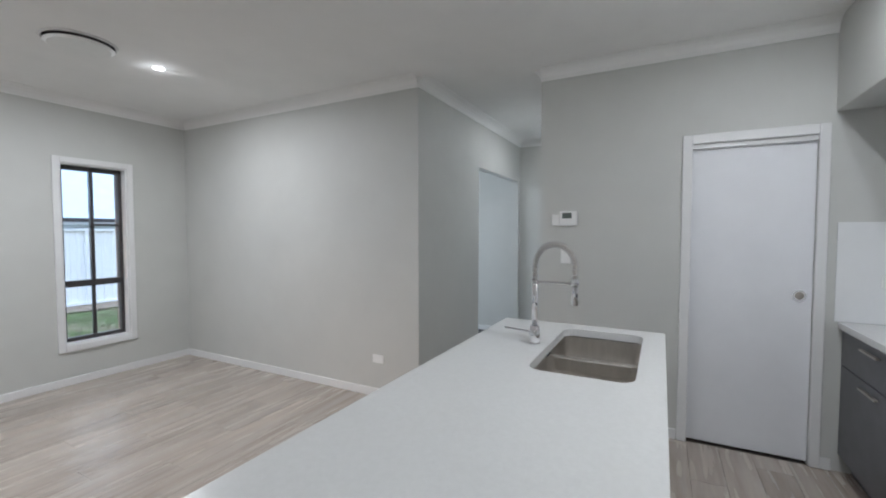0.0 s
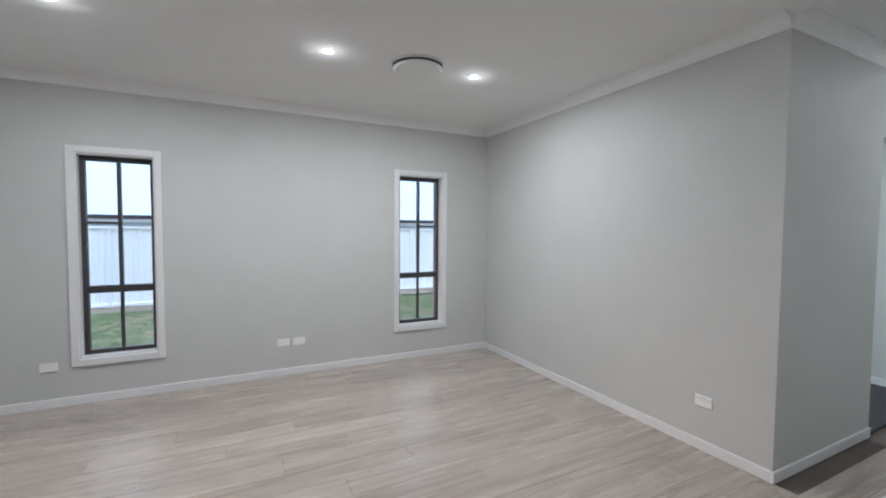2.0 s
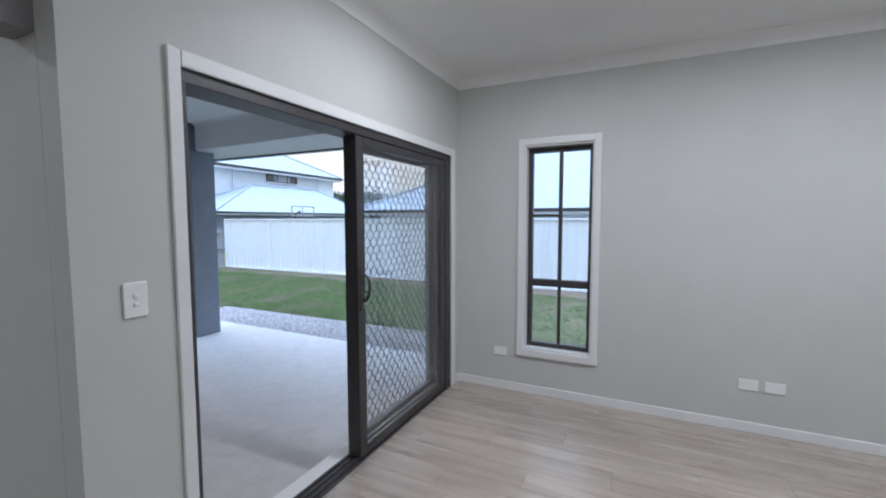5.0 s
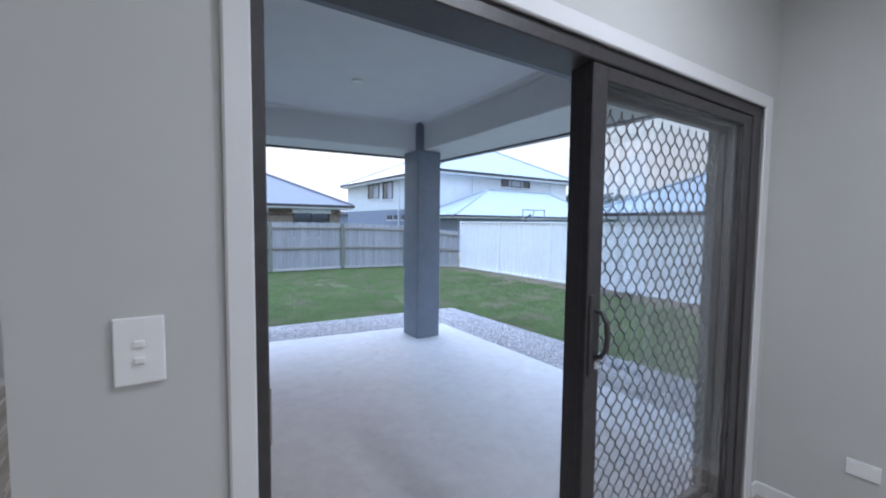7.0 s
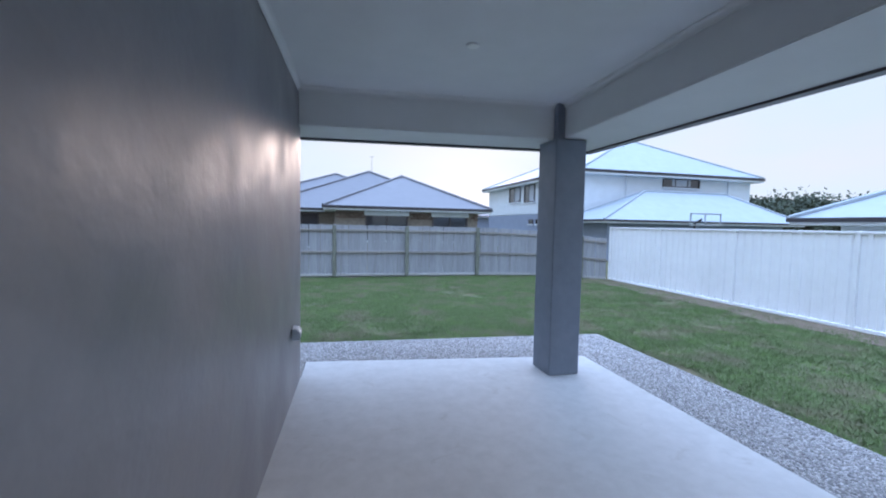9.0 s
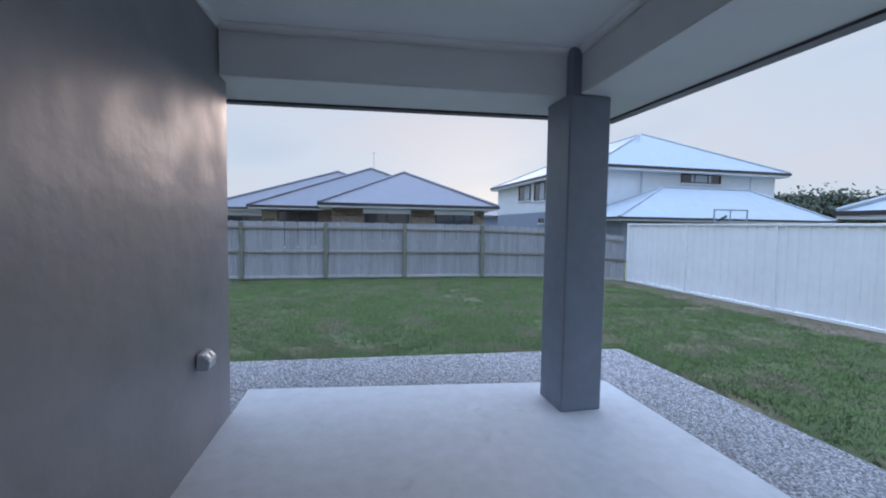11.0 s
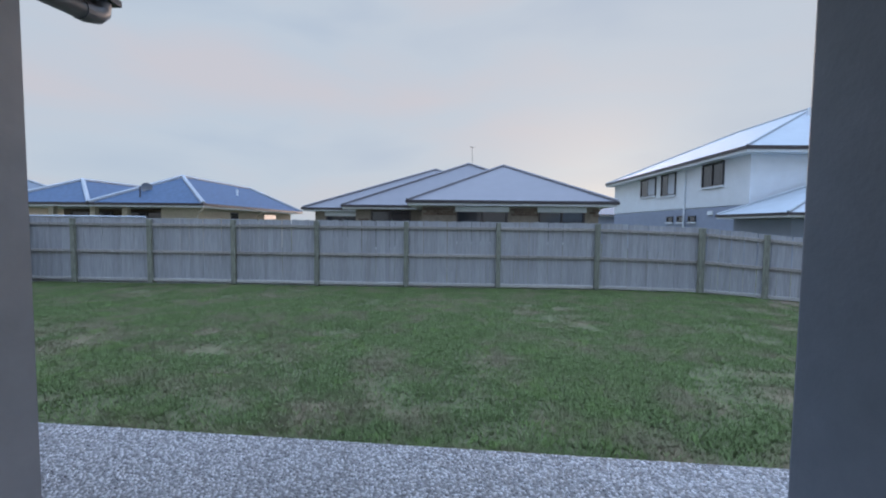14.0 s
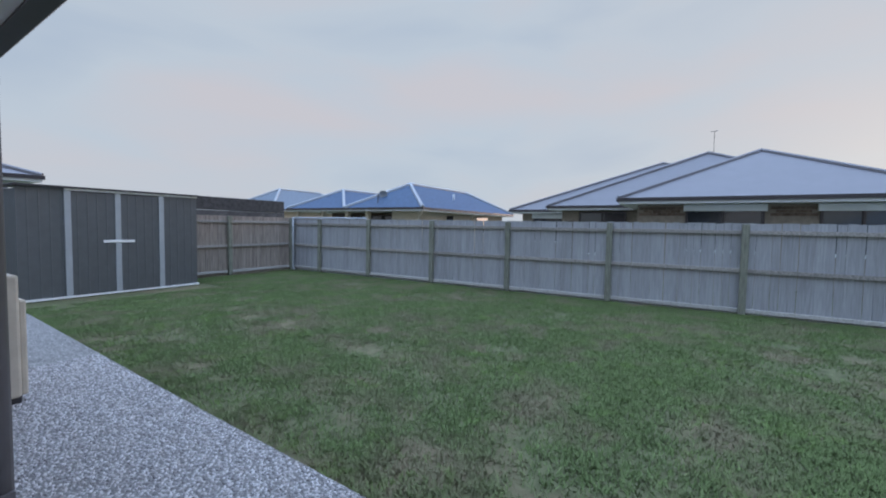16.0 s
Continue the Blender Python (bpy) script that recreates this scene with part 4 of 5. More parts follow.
splash = structure("splashback", boxed(PANTRY_X - 0.008, PANTRY_X - 0.001, BACK_Y + 0.012, -5.845, 0.912, 1.505), SPLASH, "white glossy splashback panel", "splashback")
structure("splashback_back", boxed(1.7, PANTRY_X - 0.01, BACK_Y + 0.002, BACK_Y + 0.010, 0.912, 2.158), SPLASH, "white glossy splashback behind the bench", "splashback")
plate_on_wall("power_outlet", "white double power outlet on the splashback", "power outlet", pose(PANTRY_X - 0.008, -6.1, 1.16, 0, 0, -90), 0.116, 0.073, GPO)

# ---- patio fittings ----
gpo = thing("outdoor_outlet", "grey weatherproof power outlet with sloping hood on the patio wall", "power outlet", at=(-3.90, WING_Y - 0.018, 0.465))
bm = bmesh.new()
side = [(0.0, -0.036), (0.0, 0.065), (0.035, 0.065), (0.075, 0.02), (0.066, -0.036)]
ends = [[bm.verts.new((x, y, z)) for y, z in side] for x in (-0.075, 0.075)]
for i in range(5):
    bm.faces.new((ends[0][i], ends[0][(i + 1) % 5], ends[1][(i + 1) % 5], ends[1][i]))
bm.faces.new(ends[0]), bm.faces.new(ends[1][::-1])
bmesh.ops.bevel(bm, geom=bm.edges[:], offset=0.005, segments=2, affect="EDGES")
part("body", bm, BLIND, gpo)
for x in (-0.035, 0.035):
    bm = boxed(-0.02, 0.02, -0.006, 0.006, -0.018, 0.018, 0.003)
    bmesh.ops.transform(bm, matrix=pose(x, 0.056, 0.044, 41.6, 0, 0), verts=bm.verts)
    part("socket_cover", bm, PLASTIC, gpo)

flush = thing("patio_light", "flush round white patio ceiling light, switched off", "ceiling light", at=(-2.95, -1.08, 2.78))
part("rim", rod(bmesh.new(), (0, 0, 0), (0, 0, -0.008), 0.055, 28), SOFFIT, flush)
part("lens", rod(bmesh.new(), (0, 0, -0.008), (0, 0, -0.011), 0.042, 28), PLASTIC, flush)

pipe = thing("downpipe", "dark round downpipe with elbows under the gutter", "downpipe")
py = -2.62
line = [(-5.10, py, 2.42), (-5.10, py, 2.37), (-5.095, py, 2.335), (-5.07, py, 2.312), (-5.03, py, 2.30), (-4.70, py, 2.268), (-4.66, py, 2.258), (-4.632, py, 2.23), (-4.625, py, 2.18), (-4.625, py, 1.9), (-4.625, py, PATH_Z)]
part("pipe", tube(bmesh.new(), line, 0.045, 16), DOWNPIPE, pipe, "", True)
for z in (0.3, 1.7):
    part("bracket", boxed(-4.66, -4.52, py - 0.055, py + 0.055, z, z + 0.03), DOWNPIPE, pipe)
part("sleeve", rod(bmesh.new(), (-4.98, py, 2.295), (-5.02, py, 2.299), 0.049, 16), DOWNPIPE, pipe)
part("pop_outlet", boxed(-5.16, -5.04, py - 0.06, py + 0.06, 2.385, 2.415), GUTTER, pipe)

unit = thing("outdoor_unit", "cream outdoor appliance box standing on the path", "outdoor unit", at=(-5.12, -5.3, PATH_Z))
part("casing", boxed(-0.15, 0.12, -0.30, 0.30, 0.05, 1.00, 0.02, 2), CREAM, unit)
part("front_casing", boxed(-0.20, -0.152, -0.25, 0.25, 0.05, 0.80, 0.015, 2), CREAM, unit)
part("foot", boxed(-0.15, 0.11, -0.27, -0.20, 0.0, 0.05), GUTTER, unit)
part("foot", boxed(-0.15, 0.11, 0.20, 0.27, 0.0, 0.05), GUTTER, unit)

# ---- white steel fence ----
WF_Y, WF_TOP, WF_BOT = 6.70, 1.50, -0.24
posts_x = [-11.95, -9.74, -7.5, -5.2, -2.9, -0.6, 1.7, 4.0, 6.3, 8.6, 10.9]
white_fence = tagged(thing("steel_fence", "white ribbed steel panel fence along the lawn", "fence"), kind="structure")


def ribbed_sheet(length, z0, z1):
    """A trapezoidal ribbed sheet along x."""
    bm = bmesh.new()
    xs, x = [], 0.0
    while x < length - 0.01:
        xs += [(x, 0.0), (x + 0.085, 0.0), (x + 0.105, -0.02), (x + 0.165, -0.02), (x + 0.185, 0.0)]
        x += 0.2
    xs = [(min(u, length), v) for u, v in xs] + [(length, 0.0)]
    rows_ = [[bm.verts.new((u, v, z)) for u, v in xs] for z in (z0, z1)]
    for i in range(len(xs) - 1):
        if xs[i + 1][0] - xs[i][0] > 1e-5:
            bm.faces.new((rows_[0][i], rows_[0][i + 1], rows_[1][i + 1], rows_[1][i]))
    return bm


for a, b in zip(posts_x, posts_x[1:]):
    panel = part("fence_panel", ribbed_sheet(b - a - 0.05, WF_BOT + 0.06, WF_TOP - 0.03), WHITE_STEEL, white_fence)
    panel.location = (a + 0.025, WF_Y + 0.015, 0)
    part("top_rail", boxed(a + 0.026, b - 0.026, WF_Y - 0.028, WF_Y + 0.028, WF_TOP - 0.045, WF_TOP, 0.004), WHITE_STEEL, white_fence)
    part("bottom_rail", boxed(a + 0.026, b - 0.026, WF_Y - 0.028, WF_Y + 0.028, WF_BOT + 0.02, WF_BOT + 0.08, 0.004), WHITE_STEEL, white_fence)
for x in posts_x:
    part("post", boxed(x - 0.026, x + 0.026, WF_Y - 0.034, WF_Y + 0.034, -0.4, WF_TOP + 0.008, 0.004), WHITE_STEEL, white_fence)

# ---- timber paling fences ----


def paling_mesh(width, z0, z1, lean, mat):
    bm = boxed(-width / 2, width / 2, -0.008, 0.008, z0, z1)
    for v in bm.verts:
        if v.co.z > 0.5:
            v.co.x += lean
    return mesh_of("paling", bm, mat)


rng = random.Random(7)


def timber_fence(name, label, line, facing, tops, bottoms, post_stops, mat, width=0.118):
    """Palings on rails and posts along a line of plan points; posts and rails on the facing side."""
    fence = tagged(thing(name, label, "fence"), kind="structure")
    kinds = [paling_mesh(width - 0.004, -0.10 + rng.uniform(-0.02, 0.02), 1.0, rng.uniform(-0.004, 0.004), mat) for _ in range(6)]
    for (a, b), (ta, tb), (ba, bb) in zip(zip(line, line[1:]), zip(tops, tops[1:]), zip(bottoms, bottoms[1:])):
        a2, b2 = Vector(a), Vector(b)
        length, way = (b2 - a2).length, (b2 - a2).normalized()
        n = max(int(round(length / width)), 1)
        turn = math.degrees(math.atan2(way.y, way.x))
        out = Vector((way.y, -way.x)) * facing
        for k in range(n):
            s = (k + 0.5) / n
            p, top, low = a2.lerp(b2, s), ta + (tb - ta) * s, ba + (bb - ba) * s
            pal = new("paling", rng.choice(kinds))
            pal.parent = fence
            pal.matrix_basis = pose(p.x + rng.uniform(-0.003, 0.003), p.y + rng.uniform(-0.003, 0.003), top - 1.0 * (top - low - 0.0) / 1.0 + 0.0, 0, rng.uniform(-0.35, 0.35), turn) @ Matrix.Diagonal((1, 1, (top - low + rng.uniform(-0.012, 0.006)), 1))
        stops = [s for s in post_stops if -0.001 <= (Vector(s) - a2).dot(way) <= length + 0.001 and abs((Vector(s) - a2).cross(way)) < 0.02]
        for s in stops:
            f = (Vector(s) - a2).dot(way) / length
            post = part("post", boxed(-0.055, 0.055, -0.04, 0.04, -0.55, (ta + (tb - ta) * f) - 0.02, 0.006), POST, fence)
            q = Vector(s) + out * 0.058
            post.matrix_basis = pose(q.x, q.y, 0, 0, 0, turn + rng.uniform(-2, 2))
        cuts = [0.0] + sorted((Vector(s) - a2).dot(way) for s in stops if 0.05 < (Vector(s) - a2).dot(way) < length - 0.05) + [length]
        for c0, c1 in zip(cuts, cuts[1:]):
            f0, f1 = c0 / length, c1 / length
            for share in (0.06, 0.49, 0.90):
                bm = boxed(0.0, c1 - c0 - 0.008, -0.02, 0.02, -0.035, 0.035, 0.004)
                z0 = (ba + (bb - ba) * f0) + share * ((ta + (tb - ta) * f0) - (ba + (bb - ba) * f0))
                z1 = (ba + (bb - ba) * f1) + share * ((ta + (tb - ta) * f1) - (ba + (bb - ba) * f1))
                for v in bm.verts:
                    v.co.z += z0 + (z1 - z0) * v.co.x / (c1 - c0)
                rail = part("rail", bm, PLINTH if share < 0.1 else RAIL, fence)
                q = a2 + way * (c0 + 0.004) + out * 0.030
                rail.matrix_basis = pose(q.x, q.y, rng.uniform(-0.006, 0.006), 0, 0, turn)
    return fence


FX = -13.405
back_posts = [(FX, y) for y in (-10.55, -8.57, -6.43, -4.33, -2.10, 0.175, 2.58)]
timber_fence("paling_fence", "weathered grey timber paling fence behind the lawn", [(FX, -11.84), (FX, 2.58), (-13.15, 4.95), (-12.0, 6.62)], 1,
             [1.43, 1.41, 1.33, 1.12], [-0.22, -0.26, -0.27, -0.27], back_posts + [(-13.15, 4.95), (-12.45, 5.966)], TIMBER)
timber_fence("paling_fence", "brown timber paling fence beside the steel shed", [(FX + 0.05, -11.84), (-6.2, -11.84)], -1, [1.46, 1.46], [-0.2, -0.22],
             [(FX + 0.12, -11.84), (-11.2, -11.84), (-9.0, -11.84)], BROWN_TIMBER)

wall_back = tagged(thing("retaining_wall", "dark stacked sleeper wall behind the brown fence", "retaining wall"), kind="structure")
for k in range(6):
    bm = boxed(-13.6, -8.0, -12.62, -12.50 - 0.01 * (k % 2), -0.3 + 0.385 * k, -0.3 + 0.385 * k + 0.375, 0.012)
    part("sleeper", bm, BLACK_TIMBER, wall_back)

# ---- garden shed ----
shed = thing("garden_shed", "charcoal steel garden shed with double doors and pale strips", "shed", at=(-6.63, -10.70, LAWN_Z))
W, H, D = 3.08, 2.12, 1.0


def ribbed_wall(length, z0, z1, step=0.155):
    bm = bmesh.new()
    xs, x = [], 0.0
    while x < length - 0.001:
        xs += [(x, 0.0), (x + step * 0.86, 0.0), (x + step * 0.90, 0.006), (x + step * 0.96, 0.006)]
        x += step
    xs = [(min(u, length), v) for u, v in xs] + [(length, 0.0)]
    rows_ = [[bm.verts.new((-u, v, z)) for u, v in xs] for z in (z0, z1)]
    for i in range(len(xs) - 1):
        if xs[i + 1][0] - xs[i][0] > 1e-5:
            bm.faces.new((rows_[0][i], rows_[0][i + 1], rows_[1][i + 1], rows_[1][i]))
    return bm


part("body", boxed(-W + 0.01, -0.01, -D, -0.03, 0.02, H - 0.10), SHED, shed)
for a, b, name in ((0.0, 0.68, "wall_sheet"), (2.35, W, "wall_sheet")):
    sheet = part(name, ribbed_wall(b - a, 0.03, H - 0.05), SHED, shed)
    sheet.location = (-a, -0.012, 0)
for a, b in ((0.70, 1.47), (1.53, 2.29)):
    leaf = part("shed_door", ribbed_wall(b - a, 0.05, H - 0.11), SHED, shed)
    leaf.location = (-a, 0.002, 0)
for x in (0.70, 1.50, 2.31):
    part("strip", boxed(-x - 0.05, -x + 0.05, -0.008, 0.016, 0.03, H - 0.09, 0.004), SHED_TRIM, shed)
part("door_bar", boxed(-1.78, -1.24, 0.018, 0.034, 1.035, 1.085, 0.004), PLASTIC, shed, "white sliding bolt bar")
part("base_rail", boxed(-W - 0.02, 0.02, -0.02, 0.028, 0.0, 0.035), PLASTIC, shed)
part("head_rail", boxed(-W, -0.66, -0.01, 0.020, H - 0.085, H - 0.05), PLASTIC, shed)
roof = prism([(-W - 0.04, -D - 0.04), (0.04, -D - 0.04), (0.04, 0.05), (-W - 0.04, 0.05)], H - 0.05, H - 0.015)
part("roof", roof, GUTTER, shed)

# ---- neighbouring houses ----


def hip_roof(house, name, eaves, ridge, mat, fascia=0.16, cap_r=0.06):
    """Hip roof over a rectangle (x0, x1, y0, y1, z) with ridge ends, its fascia and white soffit edge."""
    x0, x1, y0, y1, z = eaves
    bm = bmesh.new()
    e = [bm.verts.new(p) for p in ((x0, y0, z), (x1, y0, z), (x1, y1, z), (x0, y1, z))]
    (ax, ay, az), (bx, by, bz) = ridge
    a, b = bm.verts.new(ridge[0]), bm.verts.new(ridge[1])
    if abs(ax - bx) > abs(ay - by):      # ridge along x, a at low x
        faces = ((e[0], e[1], b, a), (e[1], e[2], b), (e[2], e[3], a, b), (e[3], e[0], a))
    else:                                # ridge along y, a at low y
        faces = ((e[0], e[1], a), (e[1], e[2], b, a), (e[2], e[3], b), (e[3], e[0], a, b))
    for f in faces:
        bm.faces.new(f)
    roof = part(name, bm, mat, house)
    part("gutter", boxed(x0 - 0.05, x1 + 0.05, y0 - 0.05, y1 + 0.05, z - fascia * 0.55, z + 0.015), GUTTER, roof)
    part("eave_board", boxed(x0, x1, y0, y1, z - fascia, z - fascia * 0.55 - 0.002), CLAD_WHITE, roof)
    cap = bmesh.new()
    corners = [(x0, y0, z), (x1, y0, z), (x1, y1, z), (x0, y1, z)]
    for c in corners:
        end = min(ridge, key=lambda r: (r[0] - c[0]) ** 2 + (r[1] - c[1]) ** 2)
        rod(cap, (c[0], c[1], c[2] + 0.03), (end[0], end[1], end[2] + 0.02), cap_r, 6)
    rod(cap, (ax, ay, az + 0.02), (bx, by, bz + 0.02), min(cap_r, 0.08), 6) if (Vector(ridge[0]) - Vector(ridge[1])).length > 0.1 else None
    part("ridge_cap", cap, mat if mat not in (ROOF_BLUE, ROOF_SLATE) else RIDGE_PALE, roof)
    return roof


def house_window(house, x0, x1, y0, y1, z0, z1, facing, sashes=2, blind=0.0, split=None):
    """A framed dark window on a wall; facing is 'x' or 'y-' for the wall it sits on."""
    win = part("window", boxed(x0, x1, y0, y1, z0, z1), DARK_GLASS, house)
    span = (y0, y1) if facing == "x" else (x0, x1)
    front = x1 if facing == "x" else y0

    def bar(name, u0, u1, w0, w1, depth, mat):
        if facing == "x":
            part(name, boxed(front, front + depth, u0, u1, w0, w1), mat, win)
        else:
            part(name, boxed(u0, u1, front - depth, front, w0, w1), mat, win)

    for u0, u1, w0, w1 in ((span[0], span[0] + 0.06, z0, z1), (span[1] - 0.06, span[1], z0, z1), (span[0] + 0.06, span[1] - 0.06, z0, z0 + 0.06), (span[0] + 0.06, span[1] - 0.06, z1 - 0.06, z1)):
        bar("frame", u0, u1, w0, w1, 0.05, GUTTER)
    for k in range(1, sashes):
        u = span[0] + (span[1] - span[0]) * k / sashes
        bar("sash_bar", u - 0.03, u + 0.03, z0 + 0.06, z1 - 0.06, 0.045, GUTTER)
    if split:
        bar("blind", span[0] + (span[1] - span[0]) * split[0], span[0] + (span[1] - span[0]) * split[1], z0 + 0.08, z1 - 0.07, 0.02, BLIND)
    if blind:
        bar("shutter_box", span[0] - 0.05, span[1] + 0.05, z1 - blind, z1 + 0.04, 0.09, CLAD_WHITE)
    bar("sill", span[0] - 0.06, span[1] + 0.06, z0 - 0.08, z0 - 0.002, 0.08, CLAD_WHITE)
    return win


GZ = -0.3
# brick house with three stepped hips
brick = thing("brick_house", "brown brick house with grey steel hip roofs behind the fence", "house")
part("wall", boxed(-25.5, -18.0, -2.1, 4.15, GZ, 2.0), MORTAR, brick)
part("wall", boxed(-30.0, -21.9, -5.4, -2.1, GZ, 2.0), MORTAR, brick)
part("wall", boxed(-34.0, -25.3, -8.4, -5.4, GZ, 2.0), MORTAR, brick)
hip_roof(brick, "roof", (-25.9, -17.5, -2.57, 4.62, 2.17), [(-22.3, 1.10, 3.83), (-20.9, 1.10, 3.83)], ROOF_GREY)
hip_roof(brick, "roof", (-31.0, -21.4, -5.9, 5.4, 2.17), [(-26.5, -0.25, 4.42), (-24.5, -0.25, 4.42)], ROOF_GREY)
hip_roof(brick, "roof", (-36.0, -24.85, -8.95, 4.6, 2.17), [(-29.6, -2.1, 4.62), (-28.2, -2.1, 4.62)], ROOF_GREY)
house_window(brick, -18.05, -17.98, -0.85, 0.95, 0.75, 1.95, "x", 2, 0.14)
house_window(brick, -18.05, -17.98, 2.05, 3.65, 0.75, 1.95, "x", 2, 0.14)
house_window(brick, -21.95, -21.88, -4.7, -2.9, 0.3, 1.95, "x", 2)
house_window(brick, -25.35, -25.28, -7.8, -6.0, 0.6, 1.95, "x", 2, 0.2)
for row in range(12, 16):
    z = GZ + 0.95 + row * 0.086
    for k in range(26):
        y = -2.05 + 0.24 * k + (0.12 if row % 2 else 0)
        if z > 1.93 or y > 3.95 or any(a - 0.14 < y < b + 0.01 for a, b in ((-0.93, 1.03), (1.97, 3.73))):
            continue
        piece = part("brick", boxed(0, 0.016, 0, 0.23, 0, 0.076), BRICK_BROWN, brick) if not bpy.data.meshes.get("house_brick") else new("brick", bpy.data.meshes["house_brick"])
        piece.data.name = "house_brick"
        piece.parent = brick
        piece.location = (-18.0, y, z)
bm = bmesh.new()
for row in range(22):
    z = GZ + row * 0.086
    for k in range(14):
        box(bm, -21.9, -21.885, -5.4 + 0.24 * k + (0.12 if row % 2 else 0), -5.4 + 0.24 * k + (0.12 if row % 2 else 0) + 0.23, z, z + 0.076) if -5.4 + 0.24 * k + 0.35 < -4.8 else None
part("brickwork", bm, BRICK_BROWN, brick)
aerial = thing("roof_aerial", "thin television aerial on the grey roof", "aerial", at=(-24.6, -0.08, 4.40))
bm = rod(bmesh.new(), (0, 0, 0), (0, 0, 0.9), 0.009, 6)
rod(bm, (0, -0.12, 0.9), (0, 0.12, 0.9), 0.008, 6)
for k in range(4):
    rod(bm, (-0.1, -0.1 + 0.06 * k, 0.9), (0.1, -0.1 + 0.06 * k, 0.9), 0.007, 5)
part("mast", bm, GUTTER, aerial)

# blue-roofed house: two hips side by side and a verandah under the nearer eave
blue = thing("blue_roof_house", "low cream house with blue tiled hip roofs and a verandah", "house")
part("wall", boxed(-32.0, -21.5, -14.1, -12.4, GZ, 2.0), CREAM, blue)
# brown here puts the verandah recess's shade into the wall colour
part("wall", boxed(-32.0, -24.0, -21.0, -14.1, GZ, 2.0), BRICK_BROWN, blue, "brown wall under the verandah, dark for the recess's shade")
hip_roof(blue, "roof", (-32.5, -20.9, -16.88, -11.8, 2.15), [(-29.96, -14.34, 3.56), (-23.44, -14.34, 3.56)], ROOF_BLUE, cap_r=0.09)
hip_roof(blue, "roof", (-31.0, -20.9, -21.5, -16.9, 2.15), [(-28.6, -19.2, 3.34), (-23.2, -19.2, 3.34)], ROOF_BLUE, cap_r=0.09)
for y in (-15.55, -17.0, -18.9, -21.0):
    part("verandah_post", boxed(-21.42, -21.2, y - 0.11, y + 0.11, GZ, 2.0), CREAM, blue)
# wide dark glass added to darken the verandah recess
for y0, y1 in ((-20.6, -18.4), (-17.6, -15.6)):
    house_window(blue, -24.02, -23.98, y0, y1, 0.0, 1.85, "x", 2)
for x0, x1 in ((-24.9, -24.2), (-29.5, -27.9)):
    win = part("window", boxed(x0, x1, -12.41, -12.37, 0.9, 1.85), DARK_GLASS, blue)
    part("frame", boxed(x0 - 0.05, x1 + 0.05, -12.405, -12.385, 0.84, 0.90), CLAD_WHITE, win)
for x, y in ((-21.2, -12.25), (-26.6, -12.2)):
    line = [(x + 0.25, y + 0.4, 2.0), (x + 0.2, y + 0.36, 1.88), (x, y + 0.05, 1.72), (x, y - 0.02, 1.55), (x, y - 0.02, GZ)]
    part("downpipe", tube(bmesh.new(), line, 0.05, 8), CREAM, blue)
part("vent_pipe", rod(bmesh.new(), (-26.2, -13.1, 2.7), (-26.2, -13.1, 3.2), 0.06, 10), CLAD_WHITE, blue)
dish = thing("satellite_dish", "grey satellite dish on the blue roof", "satellite dish", at=(-21.45, -15.0, 2.42))
bm = bmesh.new()
bmesh.ops.create_uvsphere(bm, u_segments=20, v_segments=10, radius=0.75)
bmesh.ops.delete(bm, geom=[v for v in bm.verts if v.co.z < 0.56], context="VERTS")
bmesh.ops.transform(bm, matrix=pose(-0.3, 0.1, 0.38, 0, -70, 40) @ Matrix.Scale(0.52, 4), verts=bm.verts)
part("reflector", bm, RIDGE_PALE, dish, "", True)
part("mast", rod(bmesh.new(), (0, 0, -0.1), (0, 0, 0.5), 0.03, 8), GUTTER, dish)
far_house = thing("far_house", "distant cream house with a blue-grey hip roof", "house")
part("wall", boxed(-35.4, -25.9, -34.6, -29.4, GZ, 2.3), CREAM, far_house)
hip_roof(far_house, "roof", (-36.0, -25.3, -35.2, -28.8, 2.4), [(-32.8, -32.0, 4.22), (-28.5, -32.0, 4.22)], ROOF_SLATE, cap_r=0.11)
drain = thing("drain_pipe", "pale plastic pipe at the corner of the fences", "pipe")
part("upright", tube(bmesh.new(), [(-13.29, -11.70, 1.45), (-13.29, -11.70, 0.0), (-13.27, -11.66, -0.12), (-13.18, -11.52, -0.20)], 0.026, 8), SHED_TRIM, drain, "", True)
part("top_run", rod(bmesh.new(), (-13.41, -11.80, 1.458), (-13.41, -8.7, 1.448), 0.024, 8), BLIND, drain)
part("elbow", rod(bmesh.new(), (-13.43, -11.74, 1.455), (-13.27, -11.70, 1.445), 0.028, 8), SHED_TRIM, drain)

# two-storey house
two = thing("two_storey_house", "white and grey two-storey clad house with pale roof", "house")
part("wall", boxed(-38.4, -22.35, 12.3, 24.9, 2.42, 4.75), CLAD_WHITE, two, "white upper cladding")
part("wall", boxed(-38.4, -22.40, 12.32, 24.9, GZ, 2.40), CLAD_GREY, two, "blue-grey lower cladding")
bm = bmesh.new()
for k in range(11):
    z = 2.52 + 0.2 * k
    box(bm, -38.4, -22.33, 12.285, 12.3, z, z + 0.012)
    box(bm, -22.35, -22.335, 12.3, 24.9, z, z + 0.012)
part("board_joint", bm, CLAD_WHITE, two)
part("corner_trim", boxed(-22.42, -22.32, 12.27, 12.37, GZ, 4.75), CLAD_WHITE, two)
